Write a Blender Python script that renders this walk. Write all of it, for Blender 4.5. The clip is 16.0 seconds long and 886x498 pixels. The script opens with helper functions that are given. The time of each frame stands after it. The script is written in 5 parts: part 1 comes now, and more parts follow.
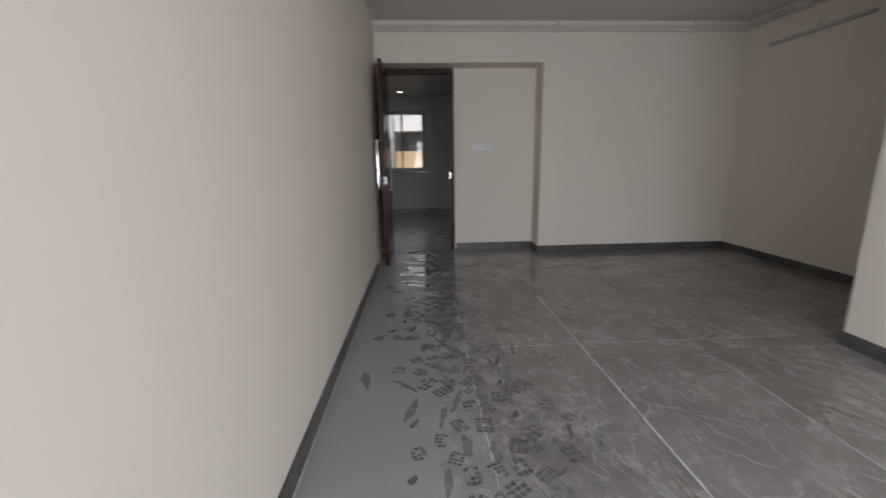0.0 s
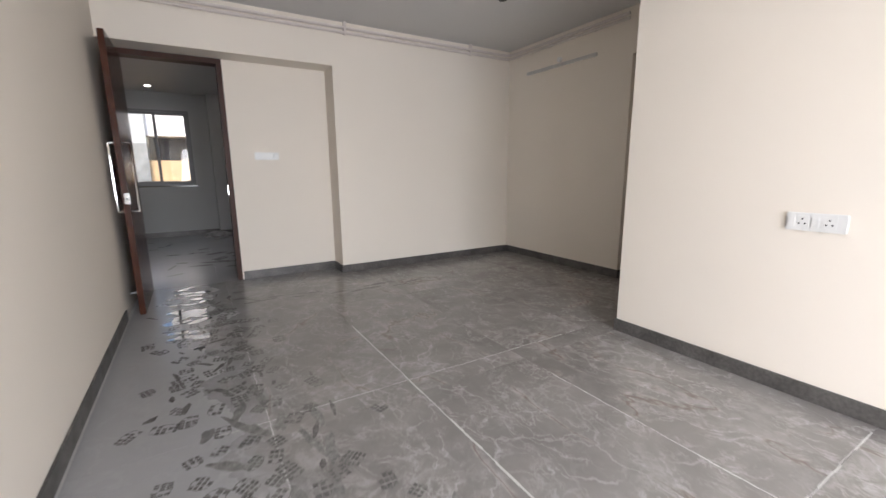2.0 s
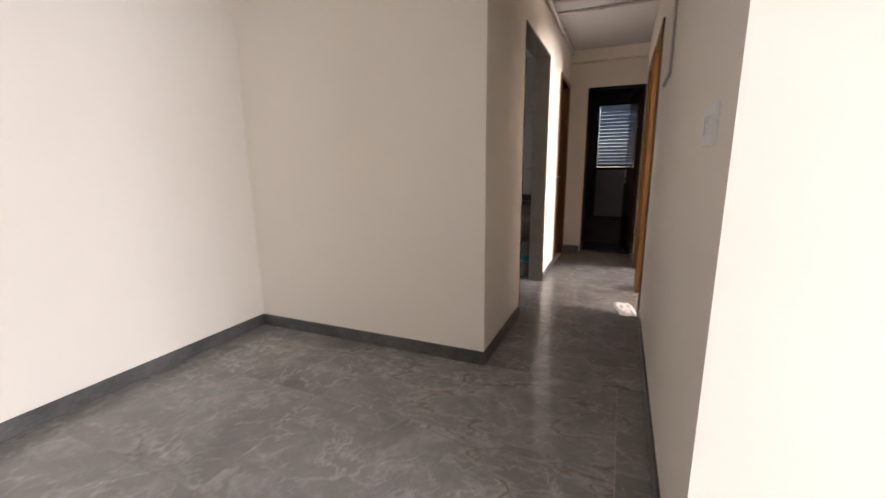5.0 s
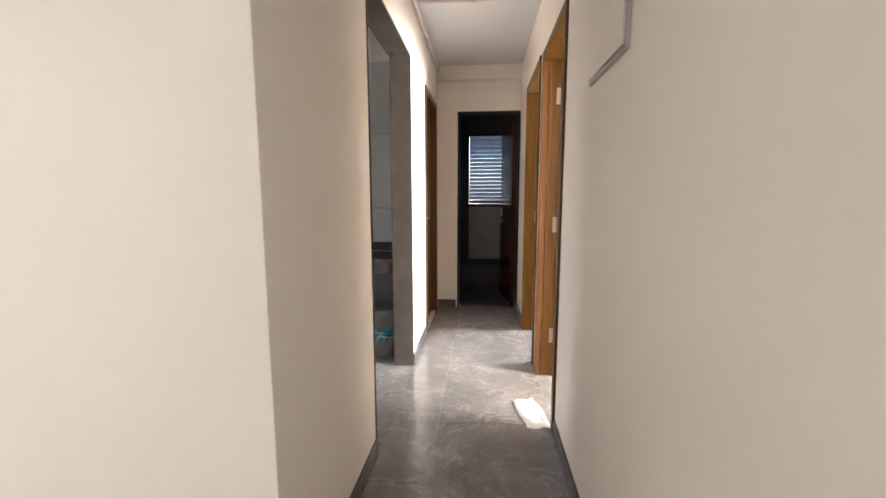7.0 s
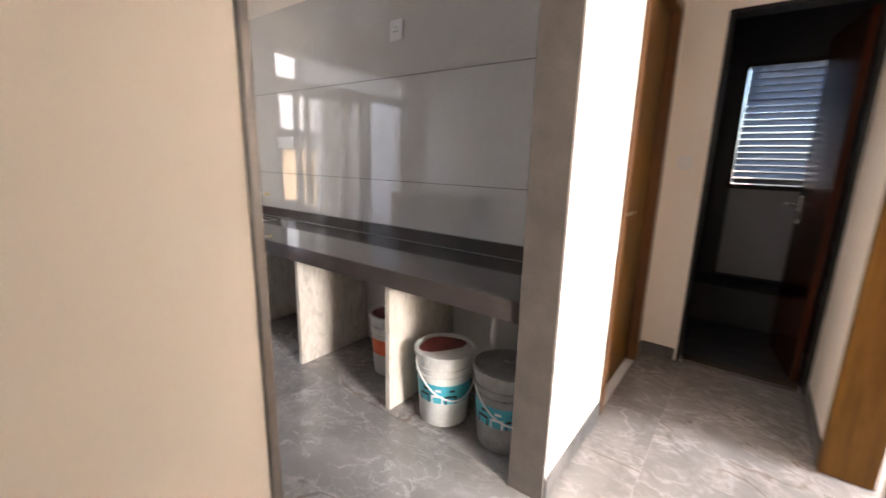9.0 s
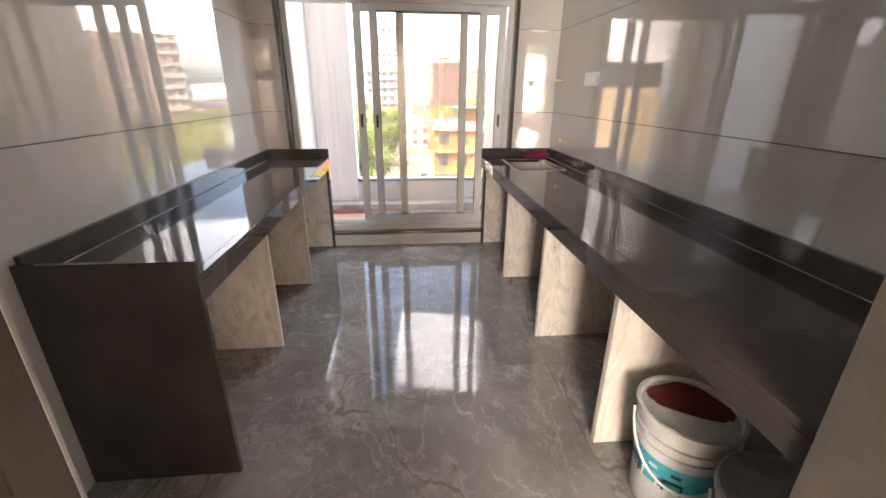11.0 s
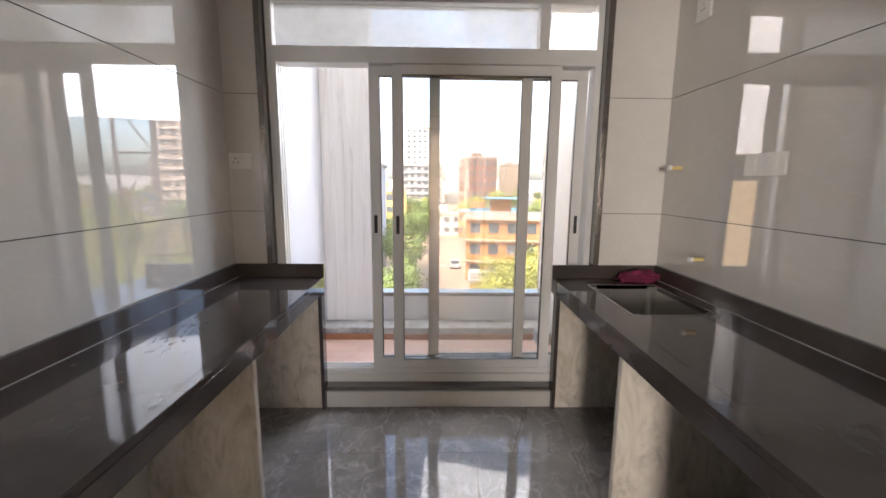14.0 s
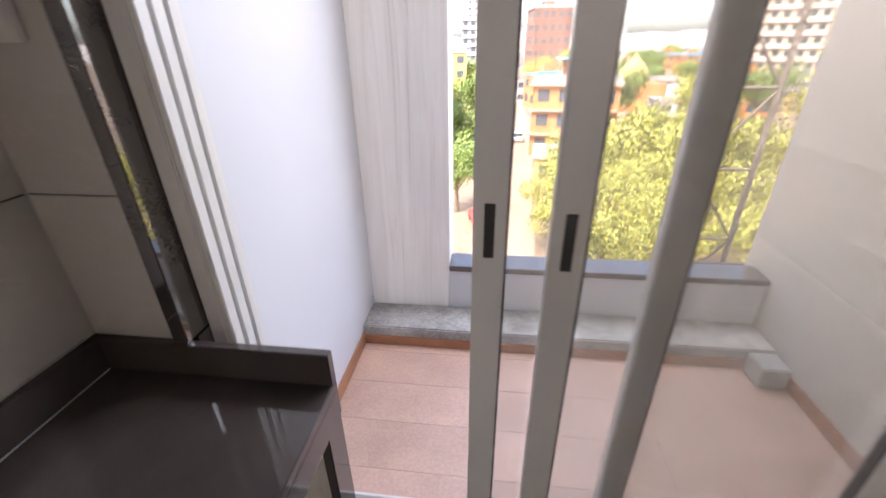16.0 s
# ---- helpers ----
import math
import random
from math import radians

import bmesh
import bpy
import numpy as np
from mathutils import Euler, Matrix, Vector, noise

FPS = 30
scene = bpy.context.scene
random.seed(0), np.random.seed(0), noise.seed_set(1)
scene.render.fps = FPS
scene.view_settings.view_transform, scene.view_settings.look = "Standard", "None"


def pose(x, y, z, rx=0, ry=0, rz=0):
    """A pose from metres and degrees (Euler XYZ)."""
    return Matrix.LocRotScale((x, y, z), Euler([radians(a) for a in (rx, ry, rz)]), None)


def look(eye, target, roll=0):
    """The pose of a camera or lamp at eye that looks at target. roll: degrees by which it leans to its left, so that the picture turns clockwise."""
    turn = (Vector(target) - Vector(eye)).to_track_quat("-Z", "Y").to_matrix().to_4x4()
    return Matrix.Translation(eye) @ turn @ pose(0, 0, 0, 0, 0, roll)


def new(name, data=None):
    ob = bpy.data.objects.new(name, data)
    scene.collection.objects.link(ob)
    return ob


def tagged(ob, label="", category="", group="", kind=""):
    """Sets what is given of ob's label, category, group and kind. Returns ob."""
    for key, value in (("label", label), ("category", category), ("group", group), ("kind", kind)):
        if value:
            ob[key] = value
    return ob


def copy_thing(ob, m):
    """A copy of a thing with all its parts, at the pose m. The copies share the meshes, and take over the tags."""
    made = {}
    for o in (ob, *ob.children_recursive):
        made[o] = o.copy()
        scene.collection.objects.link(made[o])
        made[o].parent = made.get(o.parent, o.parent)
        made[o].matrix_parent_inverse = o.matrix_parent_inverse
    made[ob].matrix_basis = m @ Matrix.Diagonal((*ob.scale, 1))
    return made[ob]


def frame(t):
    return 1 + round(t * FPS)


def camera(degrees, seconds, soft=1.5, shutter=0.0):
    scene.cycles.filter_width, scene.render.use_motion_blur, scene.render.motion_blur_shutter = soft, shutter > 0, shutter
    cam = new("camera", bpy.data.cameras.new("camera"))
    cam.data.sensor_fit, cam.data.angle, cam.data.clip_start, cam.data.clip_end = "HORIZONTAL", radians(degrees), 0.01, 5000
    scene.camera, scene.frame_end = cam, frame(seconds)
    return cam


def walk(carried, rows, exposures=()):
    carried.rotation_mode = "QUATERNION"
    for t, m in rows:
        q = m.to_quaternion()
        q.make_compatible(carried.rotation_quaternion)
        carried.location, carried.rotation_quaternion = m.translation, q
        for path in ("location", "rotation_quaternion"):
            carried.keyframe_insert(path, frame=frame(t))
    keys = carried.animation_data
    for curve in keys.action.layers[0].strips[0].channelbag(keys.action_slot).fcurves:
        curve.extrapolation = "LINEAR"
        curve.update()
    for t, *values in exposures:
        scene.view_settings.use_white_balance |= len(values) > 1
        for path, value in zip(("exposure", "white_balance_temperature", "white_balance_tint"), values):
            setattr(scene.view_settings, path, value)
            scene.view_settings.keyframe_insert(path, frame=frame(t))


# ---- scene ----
cam = camera(94.5, 16.0, shutter=0.4)
PATH = [
    (0, (0.464, -0.085, 1.081), (0.562, 1.867, 0.658), -0.9),
    (0.5, (0.333, -0.003, 1.096), (0.966, 1.834, 0.62), 0.2),
    (1, (0.321, 0.023, 1.1), (1.242, 1.741, 0.654), 1.1),
    (1.5, (0.359, 0.084, 1.087), (1.347, 1.78, 0.699), 0.8),
    (2, (0.52, 0.352, 1.073), (1.534, 2.034, 0.696), -0.5),
    (2.5, (0.707, 0.633, 1.166), (1.809, 2.262, 0.803), -0.8),
    (3, (0.868, 0.957, 1.175), (2.075, 2.511, 0.819), -1.0),
    (3.5, (1.112, 1.293, 1.134), (2.448, 2.737, 0.777), -1.1),
    (4, (1.375, 1.607, 1.113), (2.851, 2.905, 0.743), -1.0),
    (4.5, (1.625, 1.93, 1.136), (3.264, 3.005, 0.738), -1.0),
    (5, (1.925, 2.188, 1.151), (3.723, 2.967, 0.752), -0.6),
    (7.5, (3.56, 2.375, 1.206), (5.538, 2.551, 0.966), -0.1),
    (8, (3.953, 2.349, 1.21), (5.894, 2.753, 0.944), 0.2),
    (8.5, (4.335, 2.385, 1.225), (6.161, 3.128, 0.886), 0.9),
    (9, (4.695, 2.389, 1.245), (6.256, 3.564, 0.817), 1.4),
    (9.5, (4.974, 2.491, 1.223), (6.122, 4.03, 0.661), 2.9),
    (10, (5.144, 2.544, 1.283), (5.797, 4.25, 0.469), 3.2),
    (12.3, (5.37, 2.557, 1.225), (5.425, 4.509, 0.785), 0.0),
    (12.5, (5.355, 2.647, 1.227), (5.398, 4.606, 0.822), 0.1),
    (13, (5.29, 2.962, 1.252), (5.315, 4.936, 0.936), 0.1),
    (13.5, (5.315, 3.364, 1.262), (5.35, 5.341, 0.958), 0.3),
    (14, (5.321, 3.792, 1.261), (5.36, 5.767, 0.946), 0.5),
    (14.5, (5.281, 4.234, 1.258), (5.325, 6.203, 0.909), 0.8),
    (15, (5.24, 4.67, 1.266), (5.176, 6.623, 0.839), 0.7),
    (15.5, (5.107, 5.07, 1.305), (4.963, 6.963, 0.674), 0.4),
    (16, (4.993, 5.447, 1.32), (4.767, 7.218, 0.419), -0.9),
]
EXPOSURES = [(0.0, 0.1, 6200, 14), (0.3, 0.65, 6200, 13), (0.7, 0.95, 6100, 11), (1.5, 1.05, 6200, 13), (2.5, 1.15, 6300, 15), (3.5, 1.42, 6300, 15), (5.0, 1.9, 6350, 17),
             (7.5, 3.1, 6000, 11), (8.5, 3.15, 6050, 12), (9.0, 3.1, 6200, 15), (10.0, 2.65, 6600, 17), (12.5, 2.92, 7050, 17), (13.5, 2.6, 6650, 15), (14.0, 2.38, 6500, 15), (15.0, 2.32, 6600, 20), (15.5, 2.35, 6650, 21), (16.0, 2.25, 6450, 19)]
walk(cam, [(t, look(eye, target, roll)) for t, eye, target, roll in PATH], EXPOSURES)

# ---- world, sun and large lights ----
SUN_EL, SUN_AZ = 52.0, 215.0
world = bpy.data.worlds.new("sky")
scene.world = world
world.use_nodes = True
wn = world.node_tree.nodes
sky = wn.new("ShaderNodeTexSky")
sky.sky_type, sky.sun_disc = "NISHITA", False
sky.sun_elevation, sky.sun_rotation = radians(SUN_EL), radians(SUN_AZ)
sky.air_density, sky.dust_density, sky.ozone_density, sky.altitude = 1.0, 4.0, 1.0, 50
wn["Background"].inputs["Strength"].default_value = 0.26
world.node_tree.links.new(sky.outputs[0], wn["Background"].inputs["Color"])


def sun_lamp():
    data = bpy.data.lights.new("sun", "SUN")
    data.energy, data.angle, data.color = 2.2, radians(3.0), (1.0, 0.93, 0.82)
    az, el = radians(SUN_AZ), radians(SUN_EL)
    way = Vector((math.sin(az) * math.cos(el), math.cos(az) * math.cos(el), math.sin(el)))
    ob = new("sun", data)
    ob.matrix_world = look(way * 60, (0, 0, 0))


def window_light(name, centre, target, w, h, power, colour):
    """Daylight that enters by a window which the walk never faces."""
    data = bpy.data.lights.new(name, "AREA")
    data.shape, data.size, data.size_y, data.energy, data.color = "RECTANGLE", w, h, power, colour
    ob = new(name, data)
    ob.matrix_world = look(centre, target)


sun_lamp()
window_light("daylight_living", (1.25, -2.06, 1.1), (2.3, 3.0, -1.9), 2.1, 1.9, 84, (0.93, 0.972, 1.0))
window_light("daylight_bedroom", (4.72, -1.385, 1.45), (4.95, 5, 0.9), 0.8, 1.3, 62, (1.0, 0.92, 0.82))
window_light("daylight_second_bedroom", (7.19, -1.385, 1.45), (7.19, 5, 1.0), 0.8, 1.3, 58, (1.0, 0.975, 0.95))
# the sky's light that falls in under the slab above the balcony
window_light("daylight_balcony", (5.78, 7.62, 2.3), (4.95, 4.9, 0.75), 1.3, 1.05, 11, (0.96, 0.97, 0.985))

# ---- materials ----


class Nodes:
    """A short hand for node materials."""

    def __init__(self, name):
        self.mat = bpy.data.materials.new(name)
        self.mat.use_nodes = True
        self.tree = self.mat.node_tree
        self.bsdf = self.tree.nodes["Principled BSDF"]

    def add(self, kind, **values):
        node = self.tree.nodes.new(kind)
        for key, value in values.items():
            node.inputs[key.replace("_", " ")].default_value = value
        return node

    def link(self, a, b):
        self.tree.links.new(a, b)

    def put(self, name, value):
        self.bsdf.inputs[name].default_value = value

    def position(self, scatter=0.0):
        """World position, shifted at random from piece to piece."""
        geo = self.add("ShaderNodeNewGeometry")
        if not scatter:
            return geo.outputs["Position"]
        info = self.add("ShaderNodeObjectInfo")
        mul = self.tree.nodes.new("ShaderNodeVectorMath")
        mul.operation = "MULTIPLY_ADD"
        self.link(info.outputs["Random"], mul.inputs[0])
        mul.inputs[1].default_value = (scatter, scatter * 0.7, scatter * 1.3)
        self.link(geo.outputs["Position"], mul.inputs[2])
        return mul.outputs[0]

    def noise(self, vec, scale, detail=4.0, rough=0.55, distortion=0.0):
        node = self.add("ShaderNodeTexNoise", Scale=scale, Detail=detail, Roughness=rough, Distortion=distortion)
        self.link(vec, node.inputs["Vector"])
        return node.outputs["Fac"]

    def ramp(self, fac, stops):
        node = self.add("ShaderNodeValToRGB")
        ramp = node.color_ramp
        while len(ramp.elements) < len(stops):
            ramp.elements.new(0.5)
        for e, (at, colour) in zip(ramp.elements, stops):
            e.position = at
            e.color = (*colour, 1) if isinstance(colour, tuple) else (colour, colour, colour, 1)
        self.link(fac, node.inputs["Fac"])
        return node.outputs["Color"]

    def mix(self, fac, a, b, mode="MIX"):
        node = self.tree.nodes.new("ShaderNodeMix")
        node.data_type, node.blend_type = "RGBA", mode
        for socket, value in ((node.inputs["Factor"], fac), (node.inputs[6], a), (node.inputs[7], b)):
            if isinstance(value, tuple):
                socket.default_value = (*value, 1)
            elif isinstance(value, (int, float)):
                socket.default_value = value
            else:
                self.link(value, socket)
        return node.outputs[2]

    def stretch(self, vec, scale, turn=(0, 0, 0)):
        node = self.add("ShaderNodeMapping")
        node.inputs["Scale"].default_value = scale
        node.inputs["Rotation"].default_value = turn
        self.link(vec, node.inputs["Vector"])
        return node.outputs[0]

    def bump(self, height, strength, distance=0.01):
        node = self.add("ShaderNodeBump", Strength=strength, Distance=distance)
        self.link(height, node.inputs["Height"])
        self.link(node.outputs[0], self.bsdf.inputs["Normal"])


def mottled(name, colour, rough, spread=0.06, scale=6.0, fine=120.0, bump=0.05, metal=0.0, scatter=0.0, specular=0.5):
    """A plain surface with broad and fine unevenness."""
    m = Nodes(name)
    vec = m.position(scatter)
    lo = tuple(c * (1 - spread) for c in colour)
    hi = tuple(min(1, c * (1 + spread)) for c in colour)
    base = m.ramp(m.noise(vec, scale), [(0.3, lo), (0.7, hi)])
    grain = m.noise(vec, fine, 2)
    m.link(m.mix(0.5 * spread, base, m.ramp(grain, [(0.35, 0.0), (0.65, 1.0)]), "OVERLAY"), m.bsdf.inputs["Base Color"])
    m.link(m.ramp(m.noise(vec, scale * 1.7), [(0.3, max(0.02, rough * 0.85)), (0.7, min(1, rough * 1.15))]), m.bsdf.inputs["Roughness"])
    m.put("Metallic", metal)
    m.put("Specular IOR Level", specular)
    if bump:
        m.bump(grain, bump, 0.002)
    return m.mat


def painted_wall(name, colour):
    m = Nodes(name)
    vec = m.position()
    base = m.ramp(m.noise(vec, 0.9, 3), [(0.3, tuple(c * 0.965 for c in colour)), (0.7, colour)])
    scuff = m.ramp(m.noise(m.stretch(vec, (1, 1, 0.35)), 7, 6, 0.7), [(0.62, 0.0), (0.8, 1.0)])
    m.link(m.mix(m.ramp(scuff, [(0, 0.0), (1, 0.05)]), base, tuple(c * 0.8 for c in colour)), m.bsdf.inputs["Base Color"])
    m.put("Roughness", 0.62)
    m.put("Specular IOR Level", 0.35)
    m.bump(m.noise(vec, 260, 3), 0.12, 0.001)
    return m.mat


def marble_floor():
    m = Nodes("grey_marble_tile")
    vec = m.position(9.0)
    warp = m.tree.nodes.new("ShaderNodeVectorMath")
    warp.operation = "MULTIPLY_ADD"
    noise_node = m.add("ShaderNodeTexNoise", Scale=1.8, Detail=7.0, Roughness=0.62)
    m.link(vec, noise_node.inputs["Vector"])
    m.link(noise_node.outputs["Color"], warp.inputs[0])
    warp.inputs[1].default_value = (0.42, 0.42, 0.42)
    m.link(vec, warp.inputs[2])
    cloud = m.ramp(m.noise(vec, 2.2, 6, 0.62, 0.6), [(0.25, (0.155, 0.143, 0.135)), (0.55, (0.235, 0.219, 0.208)), (0.8, (0.33, 0.311, 0.298))])

    def veins(scale, width, seed, distort=1.2, detail=4):
        """Thin wandering lines where a warped noise passes its middle value."""
        shift = m.stretch(warp.outputs[0], (1, 0.55, 1), (0, 0, seed))
        field = m.noise(shift, scale, detail, 0.55, distort)
        return m.ramp(field, [(0.5 - width, 0.0), (0.5, 1.0), (0.5 + width, 0.0)])

    def broken(scale, lo, hi):
        return m.ramp(m.noise(vec, scale, 4, 0.6), [(lo, 0.0), (hi, 1.0)])

    def crackle(scale, width, seed, lo, hi, patch):
        """A net of thin lines along the seams of warped cells, kept only in patches."""
        cells = m.add("ShaderNodeTexVoronoi", Scale=scale, Randomness=1.0)
        cells.feature = "DISTANCE_TO_EDGE"
        m.link(m.stretch(warp.outputs[0], (1, 0.5, 1), (0, 0, seed)), cells.inputs["Vector"])
        line = m.ramp(cells.outputs["Distance"], [(0.0, 1.0), (width * 0.35, 0.75), (width, 0.0)])
        return m.mix(1.0, line, broken(patch, lo, hi), "MULTIPLY")

    bloom = m.mix(1.0, broken(1.5, 0.46, 0.66), m.ramp(m.noise(warp.outputs[0], 9, 7, 0.72, 0.7), [(0.47, 0.0), (0.63, 1.0)]), "MULTIPLY")
    col = m.mix(m.ramp(bloom, [(0, 0.0), (1, 0.40)]), cloud, (0.56, 0.545, 0.53))
    def patchy(net, scale, lo, hi):
        return m.mix(1.0, net, broken(scale, lo, hi), "MULTIPLY")

    for net, strength, shade in ((crackle(10.0, 0.045, 1.3, 0.48, 0.62, 3.2), 0.26, 0.46), (crackle(4.2, 0.020, 0.4, 0.48, 0.60, 3.6), 0.40, 0.55), (crackle(2.1, 0.010, 2.2, 0.46, 0.58, 2.8), 0.32, 0.56),
                                 (patchy(veins(2.2, 0.010, 0.7, 0.5, 9), 3.4, 0.46, 0.60), 0.44, 0.56), (patchy(veins(4.6, 0.016, 2.5, 0.5, 9), 4.5, 0.46, 0.60), 0.44, 0.54), (patchy(veins(10, 0.028, 1.1, 0.4, 8), 6.0, 0.46, 0.62), 0.32, 0.50)):
        col = m.mix(m.ramp(net, [(0, 0.0), (1, strength)]), col, (shade, shade * 0.975, shade * 0.95))
    seam = m.noise(m.stretch(vec, (1, 0.42, 1), (0, 0, 0.5)), 1.25, 5, 0.5, 0.5)

    def rusty(width):
        return m.mix(1.0, m.ramp(seam, [(0.5 - width, 0.0), (0.5, 1.0), (0.5 + width, 0.0)]), broken(1.7, 0.40, 0.48), "MULTIPLY")

    sheath = m.mix(1.0, rusty(0.022), m.ramp(m.noise(vec, 14, 6, 0.7, 0.6), [(0.42, 0.0), (0.58, 1.0)]), "MULTIPLY")
    col = m.mix(m.ramp(sheath, [(0, 0.0), (1, 0.45)]), col, (0.58, 0.545, 0.51))
    col = m.mix(m.ramp(rusty(0.0065), [(0, 0.0), (0.3, 0.12), (0.9, 0.66)]), col, (0.125, 0.082, 0.064))
    dust = m.ramp(m.noise(m.position(), 1.3, 5, 0.6), [(0.35, 0.0), (0.75, 0.22)])
    col = m.mix(dust, col, (0.27, 0.262, 0.255))
    split, edge = m.add("ShaderNodeSeparateXYZ"), m.tree.nodes.new("ShaderNodeMath")
    edge.operation, edge.inputs[1].default_value = "MULTIPLY_ADD", 1.1
    m.link(m.position(), split.inputs[0])
    m.link(m.noise(m.position(), 1.7, 5, 0.6), edge.inputs[0])
    m.link(split.outputs["X"], edge.inputs[2])
    scale = m.add("ShaderNodeMapRange")
    scale.inputs["From Min"].default_value, scale.inputs["From Max"].default_value = 1.45, 0.95
    scale.inputs["To Min"].default_value, scale.inputs["To Max"].default_value = 0.0, 0.82
    m.link(edge.outputs[0], scale.inputs["Value"])
    col = m.mix(scale.outputs[0], col, (0.33, 0.33, 0.335))
    m.link(col, m.bsdf.inputs["Base Color"])
    gloss = m.ramp(m.noise(m.position(), 2.4, 5, 0.6), [(0.3, 0.13), (0.75, 0.26)])
    m.link(m.mix(scale.outputs[0], gloss, (0.33, 0.33, 0.33)), m.bsdf.inputs["Roughness"])
    return m.mat


def kitchen_marble():
    """The same stone, wiped clean and so glossier."""
    mat = marble_floor().copy()
    mat.name = "polished_marble_tile"
    bsdf = mat.node_tree.nodes["Principled BSDF"]
    link = bsdf.inputs["Roughness"].links[0]
    gloss = link.from_node.inputs[6].links[0].from_node
    for e, v in zip(gloss.color_ramp.elements, (0.035, 0.09)):
        e.color = (v, v, v, 1)
    return mat


def dusty_marble():
    """The stone under a film of building dust, which dulls and greys it."""
    m = Nodes("dusty_marble_tile")
    vec = m.position(9.0)
    cloud = m.ramp(m.noise(vec, 2.2, 6, 0.62, 0.6), [(0.25, (0.21, 0.205, 0.20)), (0.8, (0.36, 0.355, 0.35))])
    film = m.ramp(m.noise(m.position(), 1.1, 4), [(0.3, 0.55), (0.7, 0.9)])
    m.link(m.mix(film, cloud, (0.36, 0.356, 0.352)), m.bsdf.inputs["Base Color"])
    m.put("Roughness", 0.26)
    return m.mat


def white_marble(name="veined_white_marble"):
    m = Nodes(name)
    vec = m.position(3.0)
    tilt = m.stretch(vec, (2.2, 2.2, 0.8), (0.6, 0.5, 0.4))
    streak = m.noise(tilt, 5.0, 7, 0.7, 2.2)
    base = m.ramp(streak, [(0.3, (0.34, 0.32, 0.28)), (0.47, (0.56, 0.51, 0.44)), (0.6, (0.64, 0.59, 0.52))])
    stain = m.ramp(m.noise(vec, 3.0, 5, 0.65), [(0.5, 0.0), (0.75, 0.55)])
    m.link(m.mix(stain, base, (0.40, 0.32, 0.22)), m.bsdf.inputs["Base Color"])
    m.put("Roughness", 0.4)
    return m.mat


def streaked_plaster():
    m = Nodes("streaked_white_stone")
    vec = m.position()
    run = m.noise(m.stretch(vec, (5, 5, 0.3)), 3.0, 7, 0.7, 0.9)
    m.link(m.ramp(run, [(0.28, (0.50, 0.475, 0.45)), (0.42, (0.76, 0.75, 0.735)), (0.62, (0.85, 0.845, 0.84))]), m.bsdf.inputs["Base Color"])
    m.put("Roughness", 0.7)
    m.bump(m.noise(vec, 40, 4), 0.15, 0.004)
    return m.mat


def wood(name, dark, light, rough=0.32, along="z", scale=1.0):
    m = Nodes(name)
    vec = m.position(2.0)
    long = {"z": (9, 9, 0.5), "x": (0.5, 9, 9), "y": (9, 0.5, 9)}[along]
    grain = m.noise(m.stretch(vec, long), 2.6 * scale, 6, 0.62, 1.6)
    fine = m.noise(m.stretch(vec, tuple(v * 3 for v in long)), 9 * scale, 3)
    base = m.ramp(grain, [(0.28, dark), (0.55, tuple((a + b) / 2 for a, b in zip(dark, light))), (0.72, light)])
    m.link(m.mix(0.25, base, m.ramp(fine, [(0.3, 0.2), (0.7, 0.8)]), "OVERLAY"), m.bsdf.inputs["Base Color"])
    m.put("Roughness", rough)
    m.put("Specular IOR Level", 0.3)
    m.bump(fine, 0.08, 0.001)
    return m.mat


def glass(name, tint=(0.97, 0.97, 0.96), dust=0.012, film_colour=(0.85, 0.80, 0.74)):
    m = Nodes(name)
    m.tree.nodes.remove(m.bsdf)
    clear, shine = m.add("ShaderNodeBsdfTransparent"), m.add("ShaderNodeBsdfGlossy")
    clear.inputs["Color"].default_value = (*tint, 1)
    shine.inputs["Roughness"].default_value = 0.015
    facing = m.add("ShaderNodeLayerWeight", Blend=0.5)
    power, gain = m.tree.nodes.new("ShaderNodeMath"), m.tree.nodes.new("ShaderNodeMath")
    power.operation, gain.operation = "POWER", "MULTIPLY_ADD"
    power.inputs[1].default_value, gain.inputs[1].default_value, gain.inputs[2].default_value = 4.0, 0.8, 0.035
    m.link(facing.outputs["Facing"], power.inputs[0])
    m.link(power.outputs[0], gain.inputs[0])
    film, veil = m.add("ShaderNodeBsdfTranslucent"), m.add("ShaderNodeMixShader")
    film.inputs["Color"].default_value = (*film_colour, 1)
    m.link(m.ramp(m.noise(m.position(), 3.0, 5, 0.65), [(0.3, dust * 0.7), (0.75, dust * 1.4)]), veil.inputs[0])
    mixer = m.add("ShaderNodeMixShader")
    m.link(gain.outputs[0], mixer.inputs[0])
    m.link(clear.outputs[0], veil.inputs[1])
    m.link(film.outputs[0], veil.inputs[2])
    m.link(veil.outputs[0], mixer.inputs[1])
    m.link(shine.outputs[0], mixer.inputs[2])
    m.link(mixer.outputs[0], m.tree.nodes["Material Output"].inputs["Surface"])
    return m.mat


